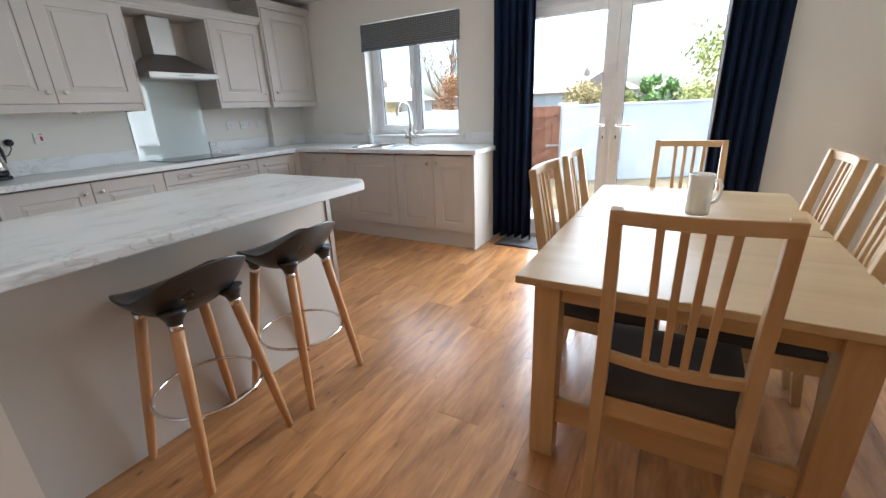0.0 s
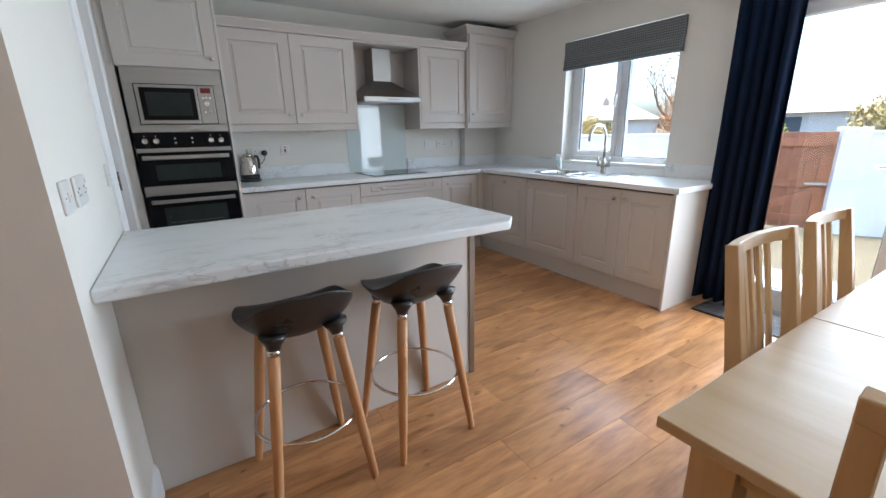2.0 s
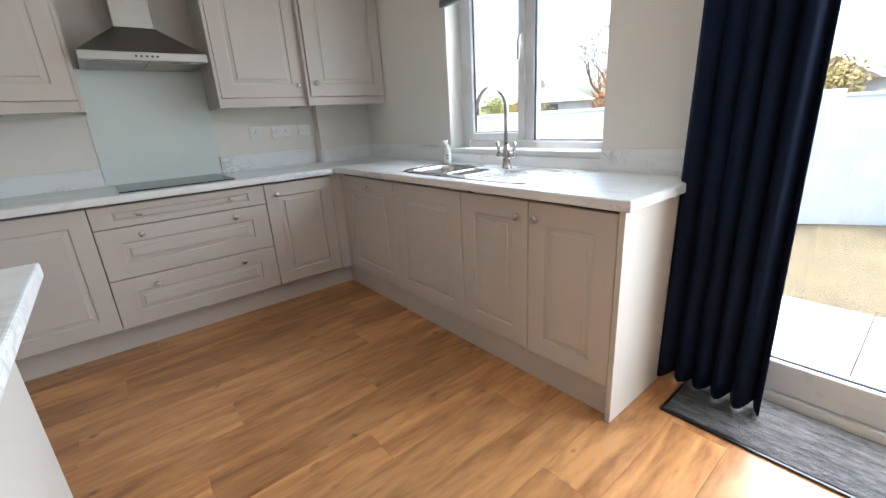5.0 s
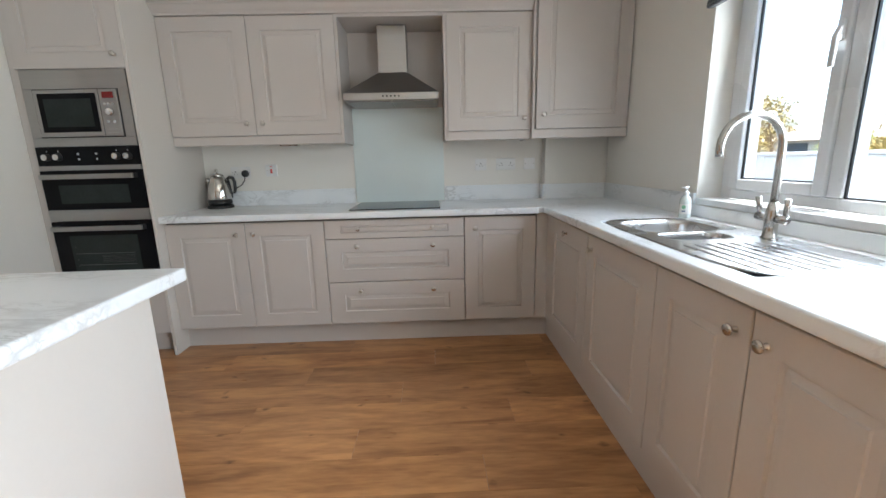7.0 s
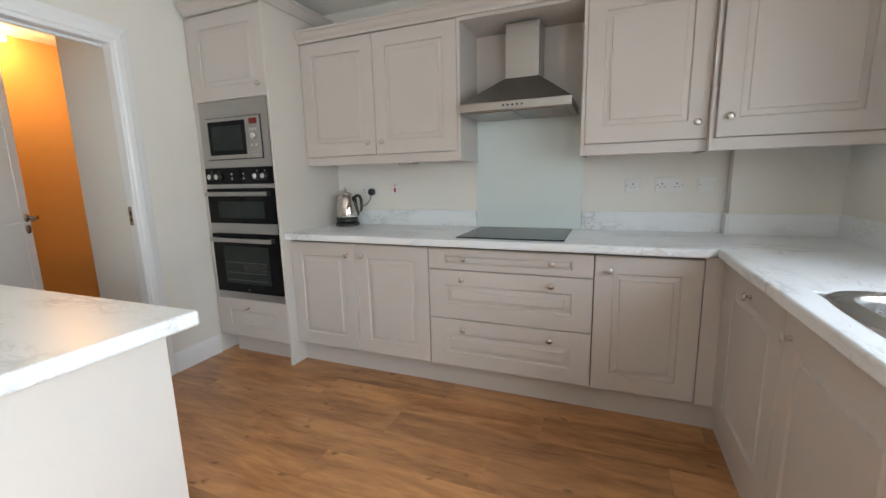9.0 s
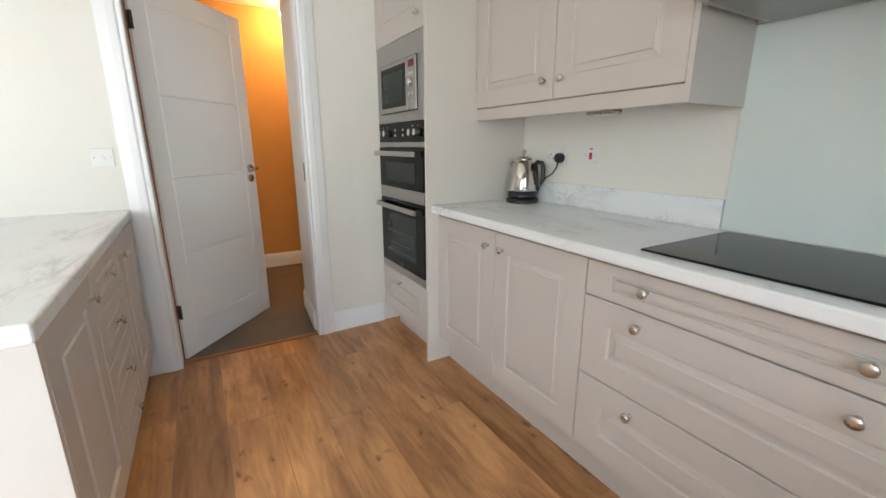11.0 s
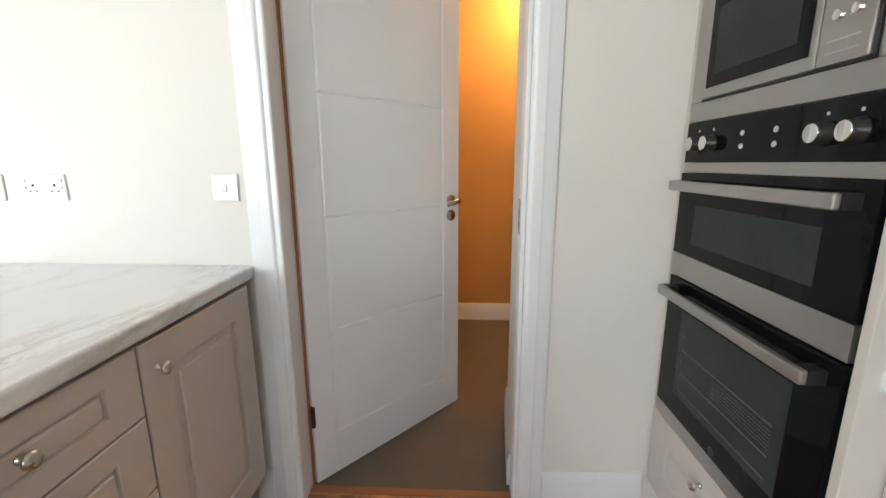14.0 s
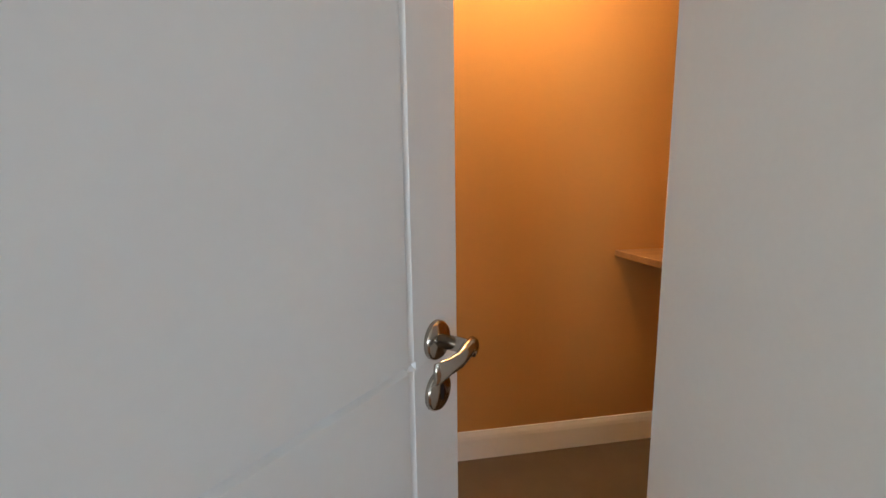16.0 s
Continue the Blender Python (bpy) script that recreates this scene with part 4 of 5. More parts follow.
oven_door(0.905, 1.206, 1.172, 0.068)
low_door = oven_door(0.443, 0.90, 0.862, 0.045)
for z in (0.575, 0.628, 0.70):
    part("rack_bar", boxes((0.125, 0.475, F - 0.0064, F - 0.0052, z, z + 0.0028)), RACKGREY, low_door)
for k in range(6):
    part("rack_wire", boxes((0.27, 0.475, F - 0.0062, F - 0.0053, 0.645 + k * 0.0085, 0.646 + k * 0.0085)), RACKGREY, low_door)
for k in range(5):
    part("runner_mark", boxes((0.118, 0.122, F - 0.0062, F - 0.0053, 0.58 + k * 0.04, 0.585 + k * 0.04)), RACKGREY, low_door)
part("badge", lathe([(0.011, 0), (0.011, -0.001), (0.008, -0.0012), (0.008, 0)], 18, at=(0.30, F - 0.0042, 0.508), axis='y'), RACKGREY, low_door)

# ---- wall units ----
UX = 0.325
UZ0, UZ1 = 1.402, 2.132
WU = "kitchen wall units"


def wall_unit(y, w, z0, z1, fronts, label, x=UX):
    u = thing("wall_cabinet", label, "wall cabinet", pose(x, y, 0, 0, 0, E_ROT), WU)
    part("body", boxes((0.001, w - 0.001, 0.004, x - 0.002, z0, z1)), STONE, u)
    for x0, x1, a, b, knobs in fronts:
        dd = part("door", front(x0 + 0.002, x1 - 0.002, a, b, "door"), STONE, u)
        for kx, kz in knobs:
            knob(kx, kz, dd)
    part("pelmet", boxes((0.0, w, -0.012, 0.008, z0 - 0.058, z0 - 0.001)), STONE, u, bevel=0.003)
    return u


u = wall_unit(-3.026, 1.112, UZ0, UZ1, [(0, 0.556, UZ0 + 0.002, UZ1 - 0.002, [(0.505, UZ0 + 0.078)]), (0.556, 1.112, UZ0 + 0.002, UZ1 - 0.002, [(0.607, UZ0 + 0.078)])], "stone painted wall cabinet with two panelled doors")
part("end_panel", boxes((1.112, 1.13, -0.016, UX - 0.002, UZ0 - 0.058, UZ1)), STONE, u)
u = wall_unit(-1.205, 0.565, UZ0, UZ1, [(0, 0.56, UZ0 + 0.002, UZ1 - 0.002, [(0.512, UZ0 + 0.078)])], "stone painted wall cabinet beside the cooker hood")
part("end_panel", boxes((-0.018, 0.0, -0.016, UX - 0.002, UZ0 - 0.058, UZ1)), STONE, u)
u3 = wall_unit(-0.634, 0.632, UZ0, 2.30, [(0.012, 0.628, UZ0 + 0.002, 2.296, [(0.062, UZ0 + 0.092)])], "taller stone painted corner wall cabinet", 0.365)
part("end_panel", boxes((-0.012, 0.0, -0.02, 0.363, UZ0 - 0.058, 2.30)), STONE, u3)
part("crown", crown_loop(bmesh.new(), [(-0.012, 0.363), (-0.012, -0.02), (0.632, -0.02)], 2.30), STONE, u3)
part("top_board", boxes((-0.012, 0.63, -0.02, 0.362, 2.30, 2.316)), CARCASS, u3)
bridge = thing("hood_bridge", "stone painted bridge panel and crown over the cooker hood", "panel", pose(0, 0, 0))
part("soffit", boxes((0.002, 0.34, -1.895, -1.224, 2.115, 2.133)), STONE, bridge)
part("back_board", boxes((0.001, 0.012, -1.895, -1.224, 1.602, 2.114)), STONE, bridge)
part("crown", crown_loop(bmesh.new(), [(0.345, -3.025), (0.345, -0.648)], 2.134), STONE, bridge)
part("top_board", boxes((0.002, 0.343, -3.024, -0.65, 2.134, 2.15)), CARCASS, bridge)
lamp = thing("under_cabinet_light", "slim brushed steel light under the wall cabinet", "cabinet light", pose(0.225, -2.30, 1.335))
part("bar", boxes((-0.035, 0.035, -0.062, 0.062, 0.0, 0.022)), NICKEL, lamp, bevel=0.008)
part("mount", boxes((-0.026, 0.026, -0.05, 0.05, 0.0225, 0.0665)), WHITE, lamp)
part("lens", boxes((-0.022, 0.022, -0.045, 0.045, -0.003, -0.0002)), SOCKET, lamp, bevel=0.001)

# ---- cooker hood ----
HY = -1.565
hood = thing("cooker_hood", "stainless steel chimney cooker hood", "cooker hood", pose(0.012, HY, 0))
bm = bmesh.new()
lo = [bm.verts.new(c) for c in ((0, -0.3, 1.642), (0.44, -0.3, 1.642), (0.44, 0.3, 1.642), (0, 0.3, 1.642))]
hi = [bm.verts.new(c) for c in ((0, -0.098, 1.805), (0.205, -0.098, 1.805), (0.205, 0.098, 1.805), (0, 0.098, 1.805))]
for k in range(4):
    q = (k + 1) % 4
    bm.faces.new((lo[k], lo[q], hi[q], hi[k]))
bm.faces.new(lo)
bm.faces.new(hi)
# Canopy and filters get the darker steel, their shade put into the colour.
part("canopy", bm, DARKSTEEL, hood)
part("rim", boxes((0, 0.44, -0.3, 0.3, 1.598, 1.641)), STEEL, hood, bevel=0.002)
part("chimney", boxes((0.0, 0.20, -0.096, 0.096, 1.806, 2.102)), STEEL, hood, bevel=0.002)
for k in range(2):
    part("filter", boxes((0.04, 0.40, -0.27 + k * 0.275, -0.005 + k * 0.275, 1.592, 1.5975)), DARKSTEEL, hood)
for k in range(5):
    part("button", lathe([(0.006, 0), (0.006, 0.003), (0, 0.0035)], 10, at=(0, 0, 0), axis='y'), BLACK, hood, m=pose(0.44, -0.05 + k * 0.025, 1.62, 0, 0, -90))

# ---- sink and tap ----
sink = thing("sink", "stainless steel bowl and a half sink with drainer", "sink")


def oval(cx, cy, rx, ry, n, p=4.0):
    out = []
    for k in range(n):
        a = 2 * math.pi * k / n
        c, s = math.cos(a), math.sin(a)
        out.append((cx + rx * math.copysign(abs(c) ** (2 / p), c), cy + ry * math.copysign(abs(s) ** (2 / p), s)))
    return out


NS = 48
bowls = [(1.445, -0.30, 0.165, 0.175, 0.16), (1.70, -0.335, 0.075, 0.125, 0.10)]
bm = bmesh.new()
outer = oval(1.75, -0.305, 0.505, 0.235, 64, 5.0)
edge0 = [bm.verts.new((x, y, 0.9105)) for x, y in outer]
edge1 = [bm.verts.new((1.75 + (x - 1.75) * 0.985, -0.305 + (y + 0.305) * 0.975, 0.915)) for x, y in outer]
edge2 = [bm.verts.new((1.75 + (x - 1.75) * 0.97, -0.305 + (y + 0.305) * 0.945, 0.912)) for x, y in outer]
for a, b in ((edge0, edge1), (edge1, edge2)):
    for k in range(64):
        q = (k + 1) % 64
        bm.faces.new((a[k], a[q], b[q], b[k]))
edges = [bm.edges.get((edge2[k], edge2[(k + 1) % 64])) for k in range(64)]
for cx, cy, rx, ry, dp in bowls:
    loops = []
    for s, z in ((1.0, 0.912), (0.97, 0.905), (0.955, 0.89), (0.93, 0.912 - dp + 0.03), (0.86, 0.912 - dp + 0.006), (0.2, 0.912 - dp), (0.12, 0.912 - dp - 0.004)):
        loops.append([bm.verts.new((x, y, z)) for x, y in oval(cx, cy, rx * s, ry * s, NS, 3.6 if s > 0.5 else 2.0)])
    for r, s in zip(loops, loops[1:]):
        for k in range(NS):
            q = (k + 1) % NS
            bm.faces.new((r[k], r[q], s[q], s[k]))
    bm.faces.new(loops[-1])
    edges += [bm.edges.get((loops[0][k], loops[0][(k + 1) % NS])) for k in range(NS)]
bmesh.ops.triangle_fill(bm, use_beauty=True, use_dissolve=False, edges=edges)
body = part("body", bm, SINKSTEEL, sink)
for p in body.data.polygons:
    p.use_smooth = abs(p.normal.z) < 0.98
for k in range(8):
    y = -0.475 + k * 0.042
    part("ridge", tube([(1.84 + 0.02 * abs(k - 3.5) / 3.5, y, 0.9102), (2.0, y, 0.9112), (2.20 - 0.02 * abs(k - 3.5) / 3.5, y, 0.9102)], 0.0045, 8), SINKSTEEL, sink, smooth=True)
for cx, cy, rx, ry, dp in bowls:
    part("waste", lathe([(0.034, 0.001), (0.034, 0.004), (0.028, 0.005), (0.02, 0.002), (0, 0.0018)], 24, at=(cx, cy, 0.912 - dp - 0.003)), CHROME, sink, smooth=True)

tap = thing("kitchen_tap", "brushed steel swan neck tap with two levers", "tap", pose(1.79, -0.125, 0.912))
part("base", lathe([(0.027, 0), (0.027, 0.006), (0.023, 0.01), (0.021, 0.05), (0.024, 0.07), (0.02, 0.1), (0.015, 0.13), (0, 0.131)], 24), TAPSTEEL, tap, smooth=True)
R = 0.108
arc = [(0, 0, 0.12), (0, 0, 0.32)] + [(0, -R + R * math.cos(a), 0.32 + R * math.sin(a)) for a in [math.pi * k / 14 for k in range(1, 15)]] + [(0, -2 * R, 0.29)]
part("spout", tube(arc, 0.0125, 14), TAPSTEEL, tap, smooth=True)
for s in (-1, 1):
    arm = part("valve", tube([(s * 0.015, 0, 0.072), (s * 0.062, 0, 0.075)], [0.013, 0.016], 14), TAPSTEEL, tap, smooth=True)
    part("lever", tube([(s * 0.055, 0, 0.08), (s * 0.06, -0.003, 0.115), (s * 0.064, -0.006, 0.145)], [0.007, 0.009, 0.0105], 12), TAPSTEEL, arm, smooth=True)

def soap_bottle(m, skin, label):
    """A flattened pump bottle with a label and a spot on it."""
    b = thing("soap_bottle", label, "soap bottle", m, "soap bottles by the sink")
    part("bottle", lathe([(0.028, 0), (0.031, 0.005), (0.031, 0.085), (0.028, 0.102), (0.02, 0.118), (0.0125, 0.124), (0.0125, 0.134), (0, 0.135)], 24), skin, b, smooth=True)
    tag = part("label", lathe([(0.0312, 0.022), (0.0315, 0.023), (0.0315, 0.078), (0.0312, 0.079)], 24), CERAMIC, b)
    part("label_spot", lathe([(0.011, 0), (0.011, -0.0012), (0.0, -0.0014)], 18, at=(0.004, -0.0312, 0.062), axis='y'), SOAPLABEL, tag)
    part("label_bar", boxes((-0.006, 0.014, -0.0328, -0.0305, 0.036, 0.043)), SOAPMARK, tag)
    pump = part("pump", lathe([(0.0138, 0.131), (0.0138, 0.147), (0.005, 0.149), (0.005, 0.166), (0.0, 0.167)], 16), CERAMIC, b)
    part("nozzle", boxes((-0.008, 0.008, -0.040, 0.012, 0.165, 0.176)), CERAMIC, pump, bevel=0.003)
    return b


soap_bottle(pose(1.228, -0.088, 0.9105, 0, 0, 38) @ Matrix.Scale(0.86, 4), SOAPCLEAR, "pale clear pump soap bottle with green label")
soap_bottle(pose(1.180, -0.060, 0.9105, 0, 0, 20) @ Matrix.Scale(0.84, 4), SOAPBLUE, "pale blue pump soap bottle beside the sink")

# ---- kettle ----
kettle = thing("kettle", "polished steel electric kettle with black handle", "kettle", pose(0.122, -2.882, 0.9105, 0, 0, 120) @ Matrix.Scale(0.99, 4))
part("power_base", lathe([(0.088, 0), (0.09, 0.006), (0.088, 0.02), (0.074, 0.026), (0, 0.026)], 32), BLACK, kettle, smooth=True)
part("collar", lathe([(0.079, 0.03), (0.081, 0.034), (0.08, 0.062), (0.0, 0.062)], 32), BLACK, kettle, smooth=True)
part("body", lathe([(0.079, 0.063), (0.081, 0.07), (0.079, 0.10), (0.07, 0.16), (0.056, 0.21), (0.043, 0.235), (0.0, 0.236)], 40), KETTLESTEEL, kettle, smooth=True)
lid = part("lid", lathe([(0.044, 0.236), (0.04, 0.243), (0.024, 0.252), (0.0, 0.254)], 28), KETTLESTEEL, kettle, smooth=True)
part("lid_knob", lathe([(0.006, 0.253), (0.007, 0.262), (0.013, 0.268), (0.013, 0.28), (0.006, 0.286), (0, 0.287)], 18), NICKEL, lid, smooth=True)
part("spout", tube([(-0.045, 0, 0.185), (-0.06, 0, 0.205), (-0.07, 0, 0.218)], [0.022, 0.016, 0.012], 14), KETTLESTEEL, kettle, smooth=True)
part("handle", tube([(0.06, 0, 0.205), (0.078, 0, 0.222), (0.1, 0, 0.218), (0.11, 0, 0.19), (0.11, 0, 0.14), (0.106, 0, 0.112), (0.098, 0, 0.102)], [0.011, 0.012, 0.012, 0.012, 0.011, 0.009, 0.007], 12), BLACK, kettle, smooth=True)
part("handle_stem", tube([(0.066, 0, 0.20), (0.072, 0, 0.15), (0.078, 0, 0.10), (0.078, 0, 0.07)], 0.0115, 10), BLACK, kettle, smooth=True)


# ---- sockets and switches ----
def plate_thing(name, label, m, w, kind, h=0.086):
    """A wall plate; local x across, facing -y."""
    s = thing(name, label, "socket" if "socket" in name else "switch", m, "wall plates")
    pl = part("plate", boxes((-w / 2, w / 2, -0.009, -0.0005, -h / 2, h / 2)), SOCKET, s, bevel=0.003)
    for sx in (-1, 1):
        part("screw", lathe([(0.0035, 0), (0.003, -0.001), (0, -0.0011)], 8, at=(sx * (w / 2 - 0.011), -0.009, 0), axis='y'), NICKEL, pl)
    if kind == "rocker":
        part("rocker", boxes((-0.008, 0.008, -0.0125, -0.0085, -0.013, 0.013)), SOCKET, pl, bevel=0.002)
    if kind == "red":
        part("rocker", boxes((-0.008, 0.008, -0.0125, -0.0085, -0.02, 0.012)), RED, pl, bevel=0.002)
        part("neon", boxes((-0.009, 0.009, -0.0105, -0.0088, 0.026, 0.032)), RED, pl)
    if kind in ("single", "double"):
        for cx in ((0,) if kind == "single" else (-w / 4, w / 4)):
            part("slots", boxes((cx - 0.0035, cx + 0.0035, -0.0098, -0.0085, 0.004, 0.012), (cx - 0.014, cx - 0.008, -0.0098, -0.0085, -0.013, -0.009), (cx + 0.008, cx + 0.014, -0.0098, -0.0085, -0.013, -0.009)), BLACK, pl)
            part("rocker", boxes((cx + (0.022 if cx > 0 else -0.03), cx + (0.03 if cx > 0 else -0.022), -0.0125, -0.0085, 0.016, 0.03)), SOCKET, pl, bevel=0.002)
    return s


def on_west(y, z):
    return pose(0.0, y, z, 0, 0, E_ROT)


def on_south(x, z):
    return pose(x, YD + SKEW * (x - 1.91), z, 0, 0, 180 + math.degrees(SKEW))


plate_thing("wall_socket", "white single socket above the worktop", on_west(-0.943, 1.176), 0.086, "single")
plate_thing("wall_socket", "white double socket above the worktop", on_west(-0.752, 1.176), 0.147, "double")
plate_thing("wall_switch", "white fused switch above the worktop", on_west(-0.57, 1.176), 0.086, "rocker")
plate_thing("cooker_switch", "white cooker switch with a red rocker", on_west(-2.53, 1.17), 0.086, "red")
plate_thing("wall_socket", "white double socket with a black plug in it", on_west(-2.76, 1.16), 0.147, "double")
plug = thing("plug", "black plug with lead to the kettle", "plug", pose(0.009, -2.722, 1.152))
part("cap", tube([(0, 0, 0), (0.022, 0, 0), (0.036, 0, -0.002)], [0.026, 0.026, 0.018], 18), BLACK, plug, smooth=True)
part("lead", tube([(0.022, 0, -0.02), (0.026, -0.004, -0.05), (0.03, -0.03, -0.085), (0.034, -0.07, -0.105), (0.03, -0.115, -0.16), (0.035, -0.14, -0.215), (0.06, -0.15, -0.236), (0.075, -0.16, -0.236)], 0.0035, 8), BLACK, plug, smooth=True)
plate_thing("wall_switch", "white light switch above the breakfast bar", on_south(2.832, 1.163), 0.086, "rocker")
plate_thing("wall_socket", "white double socket above the breakfast bar", on_south(2.647, 1.163), 0.147, "double")
plate_thing("wall_switch", "white light switch beside the inner door", on_south(2.045, 1.163), 0.086, "rocker")

# ---- breakfast bar ----
PX = 2.005


def bar(y):
    return pose(PX, y, 0, 0, 0, W_ROT)


BAR = "breakfast bar units"
cabinet(bar(-2.212), 0.458, 0.54, Z0, Z1, [(0, 0.458, Z0, Z1, "door", [(0.415, 0.782)])], "stone painted bar cupboard with one panelled door", group=BAR)
cabinet(bar(-2.67), 0.50, 0.54, Z0, Z1, [(0, 0.5, 0.692, Z1, "shallow", [(0.25, 0.782)]), (0, 0.5, 0.512, 0.692, "shallow", [(0.25, 0.602)]), (0, 0.5, 0.332, 0.512, "shallow", [(0.25, 0.41)]), (0, 0.5, Z0, 0.332, "shallow", [(0.25, 0.242)])], "stone painted bar unit with four drawers", group=BAR)
cabinet(bar(-3.17), 0.46, 0.54, Z0, Z1, [(0, 0.46, Z0, Z1, "door", [(0.05, 0.782)])], "stone painted bar cupboard beside the inner door", group=BAR)
tagged(part("bar_back_panel", boxes((2.568, 2.59, -3.6745, -2.212, 0, Z1)), CARCASS, bevel=0.001), "pale stone panel facing the bar stools", "panel")
tagged(part("bar_end_panel", boxes((1.985, 2.59, -2.2105, -2.192, 0, Z1)), CARCASS, bevel=0.001), "pale end panel of the breakfast bar", "panel")
tagged(part("corner_trim", boxes((2.5905, 2.598, -2.222, -2.19, 0, Z1)), DARKSTEEL, bevel=0.001), "slim grey metal trim at the bar's corner", "trim")


# ---- bar stools ----
def bar_stool(m):
    s = thing("bar_stool", "charcoal moulded bar stool with beech legs", "bar stool", m, "bar stools")
    bm = bmesh.new()
    NU, NV = 26, 22
    def top(u, v):
        # u across the seat, v from its front (-1) to its back (1)
        back = max(0.0, (v - 0.15) / 0.85)
        rise = 0.115 * back ** 1.7 * (1 - 0.42 * abs(u) ** 2.6)
        side = 0.022 * abs(u) ** 2.4 * (1 - 0.4 * back)
        lip = -0.022 * max(0.0, (-v - 0.55) / 0.45) ** 2
        return rise + side + lip - 0.018 * (1 - u * u) * (1 - v * v)
    rings = []
    for sgn in (0, 1):
        grid = []
        for i in range(NU + 1):
            row = []
            for j in range(NV + 1):
                a, b = 2 * i / NU - 1, 2 * j / NV - 1
                # square to rounded square
                u, v = a * math.sqrt(1 - 0.40 * b * b), b * math.sqrt(1 - 0.34 * a * a)
                y, x = u * 0.205, v * 0.172
                z = 0.705 + top(a, b)
                if b > 0.3:
                    x += 0.018 * ((b - 0.3) / 0.7) ** 2
                if sgn:
                    edge = (1 - abs(a) ** 6) * (1 - abs(b) ** 6)
                    z -= 0.009 + edge * (0.034 + 0.034 * (1 - a * a) * (1 - b * b))
                    if b > 0.2:
                        x += edge * 0.02 * ((b - 0.2) / 0.8)
                row.append(bm.verts.new((x, y, z)))
            grid.append(row)
        rings.append(grid)
        for i in range(NU):
            for j in range(NV):
                bm.faces.new((grid[i][j], grid[i + 1][j], grid[i + 1][j + 1], grid[i][j + 1]))
    g, h = rings
    rim = [(i, 0) for i in range(NU)] + [(NU, j) for j in range(NV)] + [(i, NV) for i in range(NU, 0, -1)] + [(0, j) for j in range(NV, 0, -1)]
    for k in range(len(rim)):
        (a, b), (c, d) = rim[k], rim[(k + 1) % len(rim)]
        bm.faces.new((g[a][b], g[c][d], h[c][d], h[a][b]))
    seat = part("seat", bm, STOOLPLASTIC, s, "charcoal moulded plastic seat", smooth=True)
    sub = seat.modifiers.new("round", 'SUBSURF')
    sub.levels = sub.render_levels = 1
    for sx in (-1, 1):
        for sy in (-1, 1):
            t, f = Vector((sx * 0.105, sy * 0.108, 0.635)), Vector((sx * 0.182, sy * 0.182, 0.0))
            def on(k):
                return t + (f - t) * k
            part("leg", tube([on(0.045), on(0.3), on(0.75), on(0.985), on(1.0)], [0.0205, 0.0205, 0.0175, 0.0145, 0.013], 16), BEECH, s, smooth=True)
            part("ferrule", tube([on(0.015), on(0.05)], 0.0215, 16), CHROME, s, smooth=True)
            part("leg_socket", tube([on(-0.055), on(-0.03), on(-0.005), on(0.018)], [0.046, 0.038, 0.026, 0.0225], 16), STOOLPLASTIC, s, smooth=True)
    part("foot_ring", ring_bar(0.19, 0.0065, 0.278), CHROME, s, "chrome foot ring", smooth=True)
    return s


stool = bar_stool(pose(2.797, -3.142, 0, 0, 0, 2))
copy_thing(stool, pose(2.786, -2.665, 0, 0, 0, 4))

# ---- dining table ----
TAX0, TAX1, TAY0, TAY1 = 3.868, 4.83, -2.668, -0.99
table = thing("dining_table", "pale birch extending dining table", "table", pose(0, 0, 0))
SEAM = -1.855
part("tabletop", boxes((TAX0, TAX1, TAY0, SEAM - 0.001, 0.713, 0.74)), BIRCH_TOP, table, bevel=0.003)
part("tabletop", boxes((TAX0, TAX1, SEAM + 0.001, TAY1, 0.713, 0.74)), BIRCH_TOP, table, bevel=0.003)
for x in (TAX0 + 0.05, TAX1 - 0.05 - 0.085):
    for y in (TAY0 + 0.05, TAY1 - 0.05 - 0.075):
        part("leg", boxes((x, x + 0.085, y, y + 0.075, 0, 0.712)), BIRCH, table, bevel=0.003)
for y in (TAY0 + 0.07, TAY1 - 0.07 - 0.022):
    part("apron", boxes((TAX0 + 0.135, TAX1 - 0.135, y, y + 0.022, 0.64, 0.7125)), BIRCH_X, table, bevel=0.002)
    part("stretcher", boxes((TAX0 + 0.135, TAX1 - 0.135, y + 0.002, y + 0.026, 0.15, 0.25)), BIRCH_X, table, bevel=0.002)
for x in (TAX0 + 0.07, TAX1 - 0.07 - 0.022):
    part("apron", boxes((x, x + 0.022, TAY0 + 0.125, TAY1 - 0.125, 0.64, 0.7125)), BIRCH, table, bevel=0.002)


